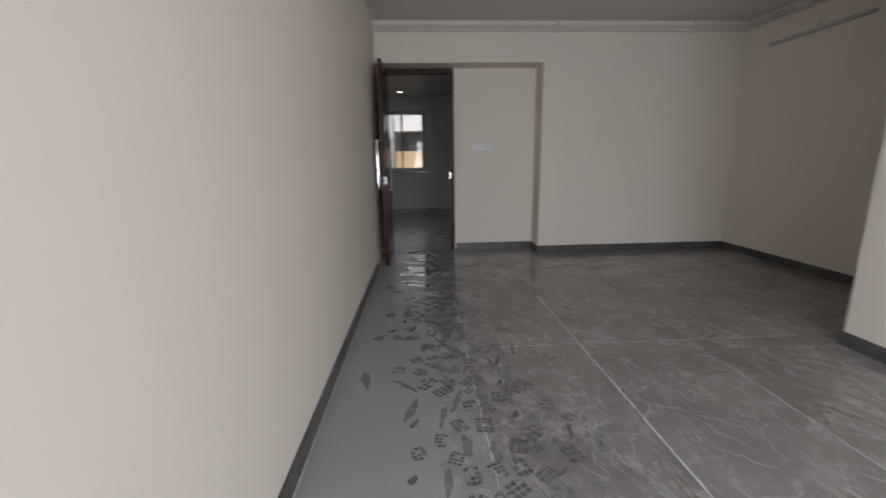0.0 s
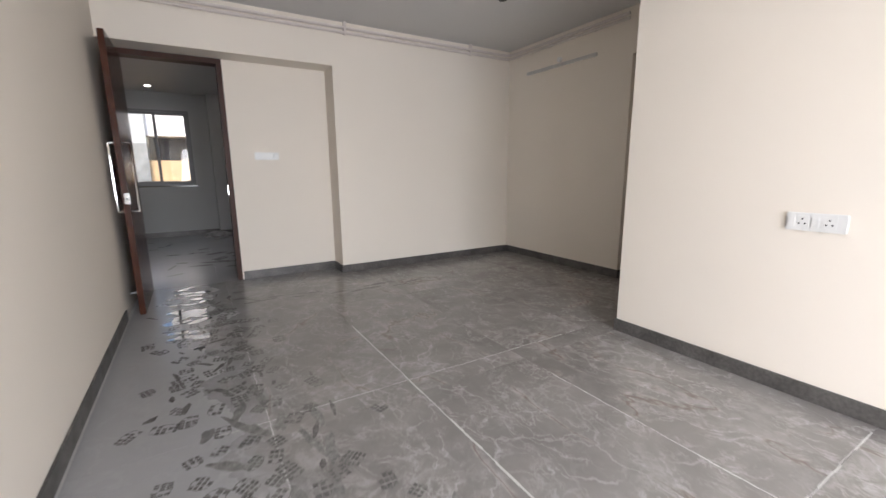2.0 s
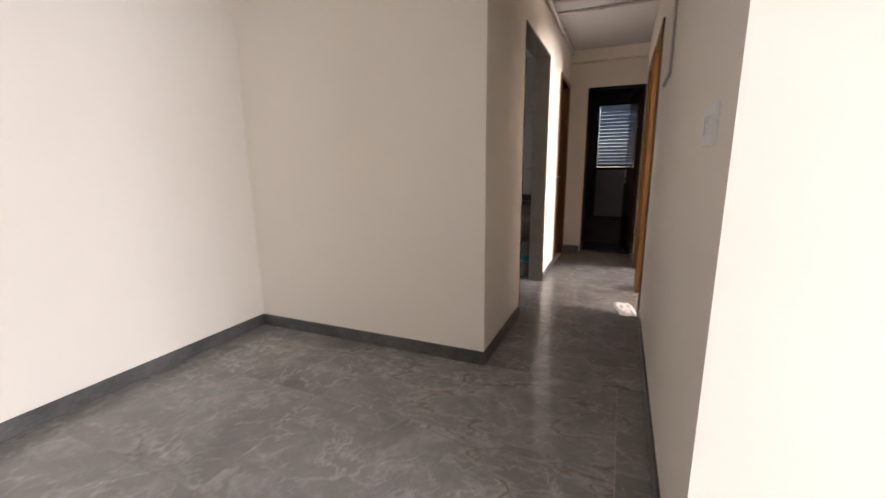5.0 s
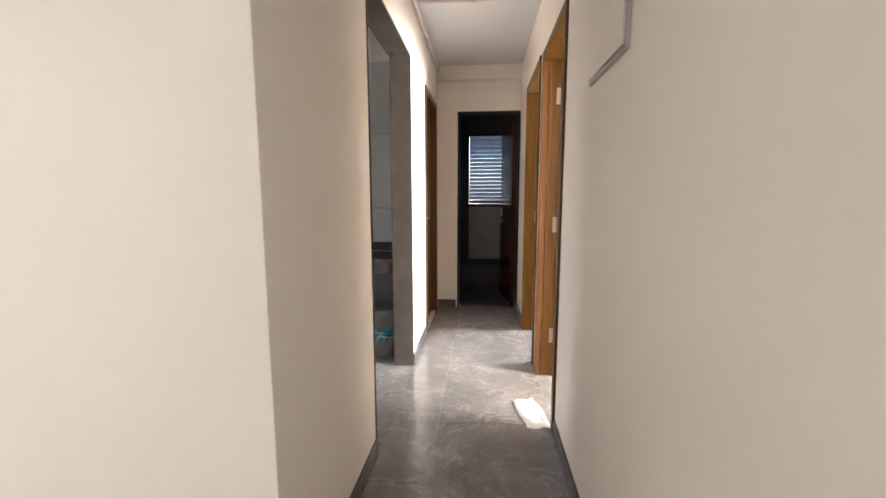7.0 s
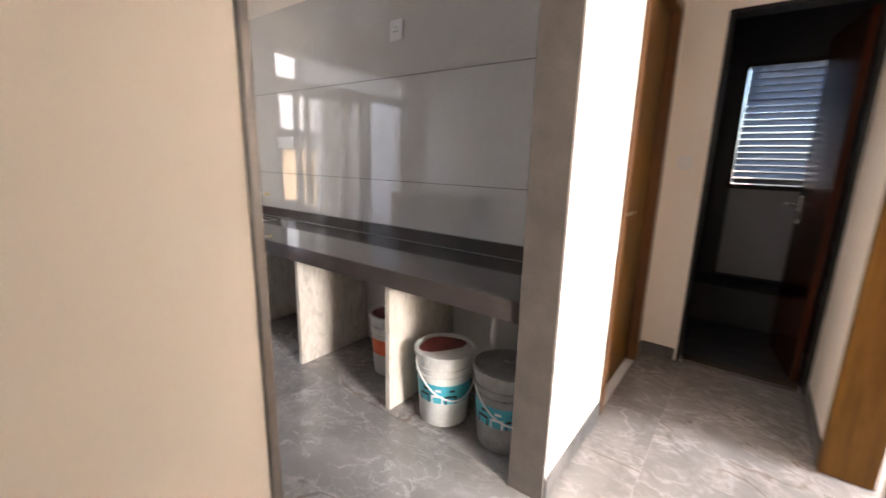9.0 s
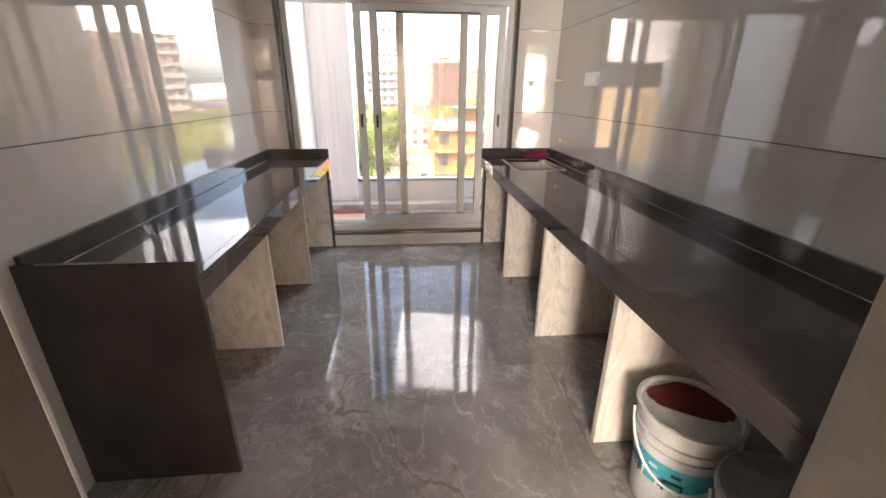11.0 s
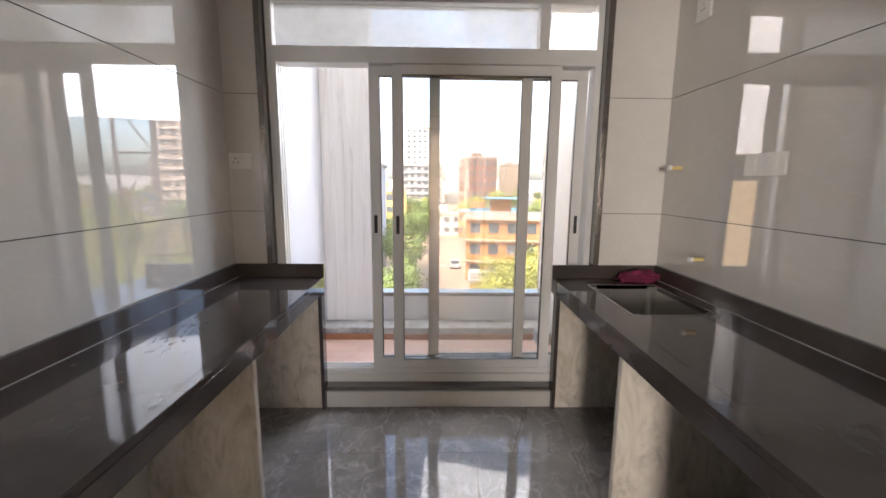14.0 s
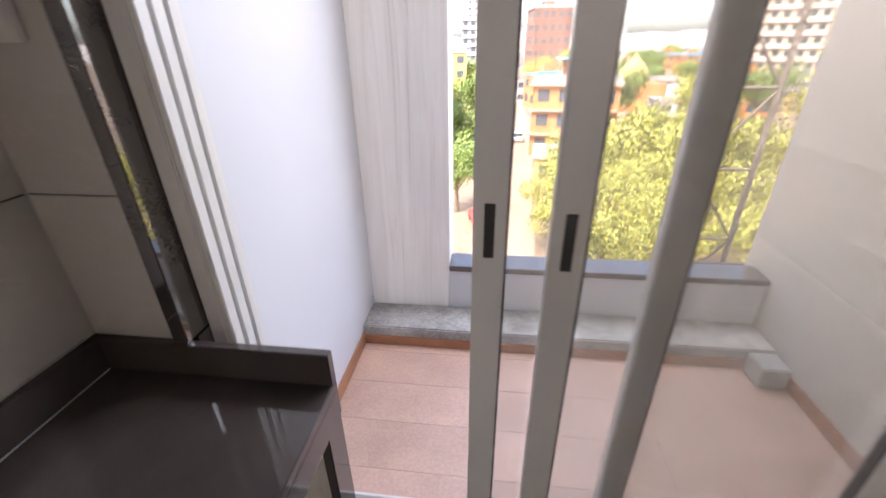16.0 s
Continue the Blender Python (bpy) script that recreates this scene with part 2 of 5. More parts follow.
def worktop_stone():
    m = Nodes("dark_granite")
    vec = m.position()
    speck = m.noise(vec, 420, 2)
    base = m.ramp(m.noise(vec, 5, 5), [(0.3, (0.046, 0.037, 0.034)), (0.7, (0.072, 0.058, 0.053))])
    m.link(m.mix(m.ramp(speck, [(0.6, 0.0), (0.75, 0.35)]), base, (0.12, 0.11, 0.10)), m.bsdf.inputs["Base Color"])
    smear = m.noise(vec, 3.2, 6, 0.65, 0.7)
    m.link(m.ramp(smear, [(0.35, 0.03), (0.7, 0.10)]), m.bsdf.inputs["Roughness"])
    m.put("Specular IOR Level", 0.5)
    return m.mat


def tile_glaze():
    m = Nodes("glossy_grey_wall_tile")
    vec = m.position(5.0)
    cloud = m.ramp(m.noise(vec, 1.6, 6, 0.6, 0.8), [(0.3, (0.55, 0.53, 0.50)), (0.7, (0.60, 0.58, 0.55))])
    vein = m.ramp(m.noise(m.stretch(vec, (1, 1, 2.2)), 2.2, 8, 0.62, 2.0), [(0.485, 0.0), (0.5, 0.28), (0.515, 0.0)])
    m.link(m.mix(vein, cloud, (0.70, 0.67, 0.63)), m.bsdf.inputs["Base Color"])
    m.put("Roughness", 0.025)
    m.put("IOR", 1.95)
    m.bump(m.noise(vec, 2.5, 1), 0.02, 0.02)
    return m.mat


CREAM = painted_wall("cream_wall_paint", (0.80, 0.735, 0.65))
CEILING = painted_wall("white_ceiling_paint", (0.66, 0.65, 0.64))
# the lobby's weaker light is put into this grey wall colour
LOBBY = painted_wall("shaded_lobby_wall", (0.33, 0.33, 0.32))
PLASTER = painted_wall("white_balcony_paint", (0.62, 0.635, 0.67))
FLOOR, KFLOOR, DUSTY = marble_floor(), kitchen_marble(), dusty_marble()
SKIRT = mottled("grey_skirting_stone", (0.088, 0.082, 0.077), 0.38, 0.4, 7, 60)
GROUT = mottled("pale_grout", (0.52, 0.51, 0.49), 0.9, 0.1, 8)
DARK_GROUT = mottled("dark_grout", (0.10, 0.10, 0.095), 0.9, 0.1, 8)
GRANITE = worktop_stone()
JAMB = mottled("brown_grey_granite_jamb", (0.10, 0.086, 0.074), 0.14, 0.12, 9, 200)
POLISHED = mottled("polished_granite_trim", (0.075, 0.064, 0.055), 0.04, 0.12, 9, 200, 0.0)
POLISHED.node_tree.nodes["Principled BSDF"].inputs["IOR"].default_value = 2.3
GLAZE = tile_glaze()
MARBLE = white_marble()
STREAK = streaked_plaster()
# duller and yellower than the balcony's west wall
GREY_PLASTER = painted_wall("beige_side_plaster", (0.50, 0.47, 0.415))
TEAK = wood("orange_brown_veneer", (0.070, 0.029, 0.0025), (0.165, 0.076, 0.007), 0.5)
FRAME_WOOD = wood("brown_door_frame_wood", (0.085, 0.036, 0.014), (0.17, 0.075, 0.028))
RED_WOOD = wood("dark_red_brown_veneer", (0.035, 0.011, 0.006), (0.085, 0.027, 0.013), 0.22)
DARK_FRAME = mottled("black_brown_frame", (0.014, 0.012, 0.011), 0.6, 0.2, 8, specular=0.25)
STEEL = mottled("brushed_steel", (0.62, 0.60, 0.57), 0.28, 0.05, 5, 200, 0.02, 1.0)
DULL_STEEL = mottled("dull_steel", (0.30, 0.28, 0.26), 0.4, 0.1, 8, 200, 0.0, 1.0)
SINK_STEEL = mottled("satin_sink_steel", (0.50, 0.48, 0.45), 0.36, 0.04, 3, 150, 0.0, 1.0)
CHROME = mottled("chrome", (0.8, 0.8, 0.8), 0.1, 0.02, 5, 200, 0.0, 1.0)
PLASTIC = mottled("white_switch_plastic", (0.72, 0.715, 0.70), 0.3, 0.02, 5, 200, 0.0)
BLACK = mottled("black_plastic", (0.015, 0.015, 0.015), 0.4, 0.1)
PIPE = mottled("painted_conduit", (0.66, 0.60, 0.56), 0.5, 0.05)
ALU = mottled("white_coated_aluminium", (0.66, 0.655, 0.64), 0.35, 0.03, 4, 200, 0.0)
GLASS = glass("clear_window_glass", (0.95, 0.945, 0.93), 0.032, (0.70, 0.62, 0.52))
FROST = glass("frosted_window_glass", (0.75, 0.75, 0.74), 0.68, (0.36, 0.355, 0.345))
CONCRETE = mottled("weathered_concrete", (0.36, 0.36, 0.35), 0.9, 0.3, 7, 60, 0.3)
BALCONY_TILE = mottled("pinkish_balcony_tile", (0.50, 0.335, 0.265), 0.5, 0.14, 3.5, 90, 0.05, scatter=1.5)
TERRACOTTA = mottled("orange_skirting_tile", (0.36, 0.17, 0.09), 0.5, 0.15)
BATH_TILE = mottled("dark_bathroom_tile", (0.030, 0.030, 0.033), 0.5, 0.15, 4, specular=0.25)
BUCKET_WHITE = mottled("dirty_white_bucket_plastic", (0.55, 0.55, 0.53), 0.45, 0.18, 9)
BUCKET_BLUE = mottled("teal_bucket_print", (0.05, 0.36, 0.45), 0.45, 0.15, 9)
MAROON = mottled("dark_red_dried_paint", (0.12, 0.016, 0.015), 0.5, 0.3, 12)
CLOTH = mottled("crimson_cloth", (0.14, 0.010, 0.045), 0.95, 0.3, 14, 300, 0.4)
PAPER = mottled("white_polythene", (0.85, 0.84, 0.82), 0.4, 0.05, 12, 90, 0.3)
ORANGE = mottled("orange_print", (0.55, 0.10, 0.03), 0.5, 0.2)
BRASS = mottled("yellow_pipe_plug", (0.62, 0.48, 0.20), 0.4, 0.1)

# ---- mesh helpers ----


def box(bm, x0, y0, z0, x1, y1, z1, bevel=0.0):
    r = bmesh.ops.create_cube(bm, size=1)
    for v in r["verts"]:
        v.co = ((x0 + x1) / 2 + v.co.x * (x1 - x0), (y0 + y1) / 2 + v.co.y * (y1 - y0), (z0 + z1) / 2 + v.co.z * (z1 - z0))
    if bevel:
        edges = list({e for v in r["verts"] for e in v.link_edges})
        bmesh.ops.bevel(bm, geom=edges, offset=bevel, segments=2, affect="EDGES")
    return bm


def boxes(*rows, bevel=0.0):
    bm = bmesh.new()
    for row in rows:
        box(bm, *row, bevel=bevel)
    return bm


def turned(profile, segments=32, centre=(0, 0, 0), caps=True):
    """A body of revolution about z from (radius, height) pairs."""
    bm = bmesh.new()
    rings = []
    for r, z in profile:
        ring = [bm.verts.new((centre[0] + r * math.cos(a), centre[1] + r * math.sin(a), centre[2] + z)) for a in [2 * math.pi * k / segments for k in range(segments)]]
        rings.append(ring)
    for a, b in zip(rings, rings[1:]):
        for k in range(segments):
            bm.faces.new((a[k], a[(k + 1) % segments], b[(k + 1) % segments], b[k]))
    if caps and profile[0][0] > 1e-4:
        bm.faces.new(rings[0][::-1])
    if caps and profile[-1][0] > 1e-4:
        bm.faces.new(rings[-1])
    return bm


def tube(points, radius, segments=10):
    """A round bar along a line of points."""
    bm = bmesh.new()
    pts = [Vector(p) for p in points]
    rings = []
    for n, p in enumerate(pts):
        way = (pts[min(n + 1, len(pts) - 1)] - pts[max(n - 1, 0)]).normalized()
        side = way.orthogonal().normalized() if not rings else (last - way * last.dot(way)).normalized()
        last = side
        up = way.cross(side)
        rings.append([bm.verts.new(p + radius * (math.cos(a) * side + math.sin(a) * up)) for a in [2 * math.pi * k / segments for k in range(segments)]])
    for a, b in zip(rings, rings[1:]):
        for k in range(segments):
            bm.faces.new((a[k], a[(k + 1) % segments], b[(k + 1) % segments], b[k]))
    bm.faces.new(rings[0][::-1])
    bm.faces.new(rings[-1])
    return bm


def mesh_of(name, bm, material, smooth=False):
    data = bpy.data.meshes.new(name)
    bmesh.ops.recalc_face_normals(bm, faces=bm.faces[:])
    bm.to_mesh(data)
    bm.free()
    data.materials.append(material)
    if smooth:
        for p in data.polygons:
            p.use_smooth = True
        data.set_sharp_from_angle(angle=radians(40))
    return data


def part(name, bm, material, parent, label="", smooth=False):
    ob = new(name, mesh_of(name, bm, material, smooth))
    ob.parent = parent
    if label:
        ob["label"] = label
    return ob


def thing(name, label, category, group="", kind="", at=(0, 0, 0)):
    ob = new(name)
    ob.empty_display_size = 0.1
    ob.location = at
    return tagged(ob, label, category, group, kind)


def solid(name, bm, material, label, category, kind="", group="", smooth=False):
    return tagged(new(name, mesh_of(name, bm, material, smooth)), label, category, group, kind)


def pierced(bm, axis, t0, t1, a0, a1, z0, z1, holes):
    """A wall of thickness t0..t1 along x or y, with (a, b, low, high) openings right through it."""
    def put(a, b, lo, hi):
        if b - a > 1e-4 and hi - lo > 1e-4:
            box(bm, *((a, t0, lo, b, t1, hi) if axis == "x" else (t0, a, lo, t1, b, hi)))
    at = a0
    for a, b, lo, hi in sorted(holes):
        put(at, a, z0, z1)
        put(a, b, z0, lo)
        put(a, b, hi, z1)
        at = b
    put(at, a1, z0, z1)
    return bm


def wall(name, axis, t0, t1, a0, a1, z0, z1, holes=(), material=CREAM, label="cream painted plaster wall"):
    return solid(name, pierced(bmesh.new(), axis, t0, t1, a0, a1, z0, z1, holes), material, label, "wall", "structure")


# ---- structure ----
H = 2.505
wall("wall_west", "y", -0.15, 0.0, -2.75, 4.86, 0, H)
wall("wall_south", "x", -2.25, -2.1, 0.0, 2.88, 0, H, [(0.2, 2.3, 0.15, 2.05)])
wall("wall_north", "x", 4.58, 4.98, 1.815, 4.06, 0, H)
wall("wall_north_lintel", "x", 4.58, 4.86, 0.0, 1.815, 2.095, H)
wall("wall_north_recess", "x", 4.86, 4.98, -0.15, 1.815, 0, H, [(0.03, 0.86, 0, 2.095)], label="cream recessed wall panel round the entrance")
wall("wall_living_east", "y", 4.06, 4.229, 2.86, 6.12, 0, H)
wall("wall_pier", "y", 2.88, 3.03, -2.75, 1.85, 0, H)
wall("wall_corridor_south", "x", 1.85, 2.0, 2.88, 7.58, 0, H, [(5.19, 5.95, 0, 2.09), (6.06, 6.90, 0, 2.12)])
wall("wall_corridor_north", "x", 2.86, 2.986, 4.229, 7.58, 0, H, [(4.88, 5.98, 0, 2.12), (6.655, 7.46, 0, 2.11)])
wall("wall_kitchen_return", "x", 2.86, 2.905, 4.88, 4.94, 0, 2.12, label="narrow cream return of the wall beside the kitchen opening")
wall("wall_corridor_end", "y", 7.58, 7.70, 1.85, 2.986, 0, H, [(1.998, 2.645, 0, 2.075)])
wall("beam_corridor_mouth", "y", 4.06, 4.229, 2.0, 2.86, 2.10, H, label="cream beam over the corridor mouth")
wall("beam_corridor_south", "x", 2.0, 2.13, 2.88, 4.06, 2.13, H, label="cream beam along the corridor wall")
wall("beam_corridor_end", "y", 7.49, 7.58, 2.0, 2.86, 2.37, H, label="cream downstand beam")
wall("wall_kitchen_east", "y", 6.558, 6.70, 2.986, 6.12, 0, H)
wall("wall_kitchen_north", "x", 6.008, 6.14, 4.229, 6.558, 0, H, [(4.43, 6.205, 0.10, 2.235)])

# rooms beyond the doors, closed so that light bounces as it should
for nm, x0, x1, mid in (("bedroom", 4.3, 6.0, 4.72), ("second_bedroom", 6.08, 8.3, 7.19)):
    wall("wall_" + nm + "_west", "y", x0 - 0.06, x0, -1.5, 1.85, 0, H)
    wall("wall_" + nm + "_east", "y", x1, x1 + 0.06, -1.5, 1.85, 0, H)
    wall("wall_" + nm + "_south", "x", -1.5, -1.4, x0, x1, 0, H, [(mid - 0.41, mid + 0.41, 0.8, 2.1)])
wall("wall_store_north", "x", 4.1, 4.2, 6.70, 7.7, 0, H)
wall("wall_store_east", "y", 7.7, 7.8, 2.986, 4.2, 0, H)
wall("wall_bathroom_south", "x", 1.75, 1.85, 7.70, 9.0, 0, H, material=BATH_TILE, label="dark tiled bathroom wall")
wall("wall_bathroom_north", "x", 2.95, 3.05, 7.70, 9.0, 0, H, material=BATH_TILE, label="dark tiled bathroom wall")
wall("wall_bathroom_east", "y", 9.0, 9.12, 1.75, 3.05, 0, H, [(2.02, 2.58, 1.09, 2.03)], BATH_TILE, "dark tiled bathroom wall")

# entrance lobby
wall("wall_lobby_west", "y", -1.35, -1.2, 4.98, 8.7, 0, H, material=LOBBY, label="lobby wall with its shade put into a grey colour")
wall("wall_lobby_east", "y", 1.75, 1.9, 4.98, 8.7, 0, H, material=LOBBY, label="lobby wall with its shade put into a grey colour")
wall("wall_lobby_north", "x", 8.7, 8.85, -1.35, 1.9, 0, H, [(-0.44, 0.58, 0.86, 2.08)], LOBBY, "lobby wall with its shade put into a grey colour")
wall("lobby_column", "x", 8.45, 8.7, 0.86, 1.75, 0, H, material=LOBBY, label="boxed column in the lobby corner, greyed for shade")

solid("ceiling", boxes((-1.4, -2.75, H, 9.2, 6.138, H + 0.15)), CEILING, "matt white painted slab ceiling", "ceiling", "structure")
LOBBY_H = 2.36
# white ceiling, its colour darkened to stand for the lobby's shade
solid("lobby_ceiling", boxes((-1.2, 4.984, LOBBY_H, 1.75, 8.7, LOBBY_H + 0.14)), painted_wall("shaded_lobby_ceiling", (0.42, 0.41, 0.40)), "low white ceiling of the entrance lobby, colour dimmed for shade", "ceiling", "structure")


def skirting(rows):
    for n, (x0, y0, x1, y1) in enumerate(rows):
        solid("baseboard", boxes((x0, y0, 0.0, x1, y1, 0.082), bevel=0.002), SKIRT, "grey marbled stone skirting", "baseboard", "structure")


S = 0.011
skirting([(0, -2.6, S, 4.03), (1.815, 4.58 - S, 4.06 - S, 4.58), (0.875, 4.86 - S, 1.815, 4.86), (1.815 - S, 4.58 - S, 1.815, 4.86 - S), (4.06 - S, 2.86 - S, 4.06, 4.58),
          (4.06, 2.86 - S, 4.94, 2.86), (5.985, 2.86 - S, 6.64, 2.86), (7.475, 2.86 - S, 7.58 - S, 2.86), (7.58 - S, 2.66, 7.58, 2.86),
          (2.88 - S, -2.6, 2.88, 2.0), (2.88 - S, 2.0, 5.175, 2.0 + S), (6.915, 2.0, 7.58, 2.0 + S),
          (-1.2, 8.69, 0.86, 8.7), (0.86, 8.44, 1.75, 8.45)])


# ---- doors ----


def door_frame(name, axis, t0, t1, a0, a1, top, material, label, face=0.055, proud=0.012):
    """A door frame that lines an opening and stands a little proud of both faces of the wall."""
    ob = thing(name, label, "door frame", kind="structure")
    lo, hi = t0 - proud, t1 + proud
    def piece(a, b, z0, z1, nm):
        row = (a, lo, z0, b, hi, z1) if axis == "x" else (lo, a, z0, hi, b, z1)
        part(nm, boxes(row, bevel=0.003), material, ob)
    piece(a0, a0 + face, 0, top - face, "jamb")
    piece(a1 - face, a1, 0, top - face, "jamb")
    piece(a0, a1, top - face, top, "head")
    return ob


def lever_handle(parent, x, y, z, side, axis="x"):
    """A steel lever on its long plate; side is the way it stands out."""
    if axis == "x":
        plate = boxes((x - 0.02, min(y, y + side * 0.006), z - 0.09, x + 0.02, max(y, y + side * 0.006), z + 0.09), bevel=0.002)
        bar = tube([(x, y, z + 0.03), (x, y + side * 0.045, z + 0.03), (x + 0.01, y + side * 0.05, z + 0.03), (x + 0.11, y + side * 0.05, z + 0.03)], 0.008)
    else:
        plate = boxes((min(x, x + side * 0.006), y - 0.02, z - 0.09, max(x, x + side * 0.006), y + 0.02, z + 0.09), bevel=0.002)
        bar = tube([(x, y, z + 0.03), (x + side * 0.045, y, z + 0.03), (x + side * 0.05, y + 0.01, z + 0.03), (x + side * 0.05, y + 0.11, z + 0.03)], 0.008)
    p = part("handle_plate", plate, STEEL, parent, "brushed steel handle plate")
    b = part("lever", bar, STEEL, parent, "steel lever", True)
    return p, b


def hinge(parent, x, y, z):
    h = part("hinge", boxes((x - 0.004, y - 0.034, z - 0.05, x + 0.002, y - 0.004, z + 0.05), bevel=0.002), DULL_STEEL, parent, "steel butt hinge")
    part("hinge_pin", tube([(x - 0.006, y - 0.036, z - 0.05), (x - 0.006, y - 0.036, z + 0.05)], 0.006), DULL_STEEL, h, smooth=True)


# entrance door, standing open against the west wall
door_frame("door_frame_entrance", "x", 4.86, 4.98, 0.03, 0.862, 2.095, wood("dull_red_brown_wood", (0.03, 0.010, 0.006), (0.07, 0.023, 0.012), 0.5), "dark red-brown wooden entrance door frame", 0.045, 0.012)
entrance = thing("door_1", "dark red-brown wooden entrance door standing wide open", "door", at=(0.075, 4.845, 0.0))
part("leaf", boxes((0, -0.745, 0.008, 0.04, 0.0, 2.035), bevel=0.003), RED_WOOD, entrance)
for sx, side in ((0.04, 1), (0.0, -1)):
    out = sx + side * 0.045
    part("pull_handle", tube([(sx, -0.665, 0.79), (out, -0.665, 0.79), (out, -0.665, 0.80), (out, -0.665, 1.28), (out, -0.665, 1.29), (sx, -0.665, 1.29)], 0.008, 8), CHROME, entrance, "long chrome pull handle", True)
lock = part("lock_case", boxes((0.012, -0.757, 0.85, 0.046, -0.70, 0.93), bevel=0.003), CHROME, entrance, "chrome lock case")
part("keyhole", tube([(0.028, -0.757, 0.89), (0.028, -0.7605, 0.89)], 0.007), BLACK, lock)
stop = thing("door_stop", "small white door stop on the west wall", "door stop", at=(0, 4.40, 0.115))
part("stem", tube([(0.0, 0, 0), (0.055, 0, 0)], 0.009), PLASTIC, stop, smooth=True)
part("bumper", tube([(0.052, 0, 0), (0.074, 0, 0)], 0.015, 14), PLASTIC, stop, smooth=True)
strike = solid("strike_plate", boxes((0.811, 4.875, 0.86, 0.8165, 4.90, 0.95), bevel=0.001), CHROME, "small chrome strike plate in the entrance frame", "strike plate")

# store door in the north wall of the corridor, closed
door_frame("door_frame_store", "x", 2.86, 2.986, 6.655, 7.46, 2.11, FRAME_WOOD, "brown wooden door frame")
store = thing("door_2", "orange-brown veneered flush door, closed", "door", at=(6.71, 2.905, 0))
part("leaf", boxes((0.003, 0, 0.008, 0.692, 0.035, 2.052), bevel=0.002), TEAK, store)
lever_handle(store, 0.06, 0.0, 0.98, -1)

# bedroom doors in the south wall of the corridor, open into their rooms
door_frame("door_frame_bedroom", "x", 1.85, 2.0, 5.19, 5.95, 2.09, TEAK, "orange-brown wooden door frame")
bed = thing("door_3", "orange-brown veneered bedroom door, open into the room", "door", at=(5.895, 1.90, 0))
part("leaf", boxes((-0.038, -0.65, 0.008, 0.0, -0.03, 2.03), bevel=0.002), TEAK, bed)
for z in (0.28, 1.02, 1.82):
    hinge(bed, 0.0, 0.03, z)
lever_handle(bed, -0.038, -0.59, 0.98, -1, "y")
door_frame("door_frame_second_bedroom", "x", 1.85, 2.0, 6.06, 6.90, 2.12, TEAK, "orange-brown wooden door frame")
# dark outer edge, then strips painting the shade in groove and hinge gap
for y0, y1 in ((1.988, 2.0125), (1.955, 1.966), (1.868, 1.902)):
    solid("frame_edge", boxes((5.890, y0, 0.0, 5.8945, y1, 2.03)), FRAME_WOOD, "dark brown line on the bedroom door frame, edge or groove and gap shade", "trim", "structure")
bed2 = thing("door_4", "orange-brown veneered bedroom door, open into the room", "door", at=(6.118, 1.90, 0))
part("leaf", boxes((0.0, -0.72, 0.008, 0.036, -0.02, 2.06), bevel=0.002), TEAK, bed2)
lever_handle(bed2, 0.036, -0.66, 0.98, 1, "y")
solid("strike_plate", boxes((6.8405, 1.895, 0.93, 6.8465, 1.925, 1.08), bevel=0.001), STEEL, "steel strike plate in the bedroom frame", "strike plate")

# bathroom door, open inwards
door_frame("door_frame_bathroom", "y", 7.58, 7.70, 1.998, 2.645, 2.075, DARK_FRAME, "black-brown granite door frame", 0.02, 0.006)
bath = thing("door_5", "dark red-brown bathroom door, open inwards", "door", at=(7.70, 2.03, 0))
part("leaf", boxes((0.01, 0.0, 0.01, 0.60, 0.034, 2.03), bevel=0.002), RED_WOOD, bath)
bath.rotation_euler = (0, 0, radians(9))
lever_handle(bath, 0.53, 0.034, 0.98, 1)
solid("bathroom_threshold", boxes((7.59, 2.03, 0.0, 7.70, 2.615, 0.02), bevel=0.003), JAMB, "brown-grey granite bathroom threshold", "threshold", "structure")
vent = thing("louvre_window", "grey glass louvre window in the dark bathroom", "window", at=(8.955, 2.30, 1.09))
part("window_frame", boxes((-0.02, -0.30, -0.02, 0.05, -0.27, 0.96), (-0.02, 0.27, -0.02, 0.05, 0.30, 0.96), (-0.02, -0.27, -0.02, 0.05, 0.27, 0.01), (-0.02, -0.27, 0.93, 0.05, 0.27, 0.96)), DARK_FRAME, vent)
LOUVRE = mottled("frosted_louvre_glass", (0.35, 0.37, 0.40), 0.3, 0.1)
for k in range(18):
    slat = part("slat", boxes((-0.035, -0.265, -0.003, 0.035, 0.265, 0.003)), LOUVRE, vent)
    slat.location, slat.rotation_euler = (0.02, 0, 0.04 + k * 0.0515), (0, radians(35), 0)
part("lower_panel", boxes((0.0, -0.27, -0.76, 0.03, 0.27, -0.03), bevel=0.004), mottled("grey_panel", (0.20, 0.20, 0.21), 0.4), vent, "grey panel below the louvres")
solid("bathroom_ledge", boxes((8.55, 1.85, 0.0, 9.0, 2.95, 0.30), bevel=0.004), BATH_TILE, "dark tiled ledge along the bathroom wall", "ledge", "structure")

# granite lining of the kitchen opening
lining = thing("door_frame_kitchen", "brown-grey granite lining of the kitchen opening", "door frame", kind="structure")
part("jamb", boxes((4.9405, 2.855, 0, 4.955, 2.912, 2.10), bevel=0.002), JAMB, lining)
part("jamb", boxes((5.958, 2.855, 0, 5.98, 2.995, 2.10), bevel=0.002), JAMB, lining)
part("head", boxes((4.9405, 2.855, 2.10, 5.98, 2.995, 2.12), bevel=0.002), JAMB, lining)

# ---- living room fittings ----


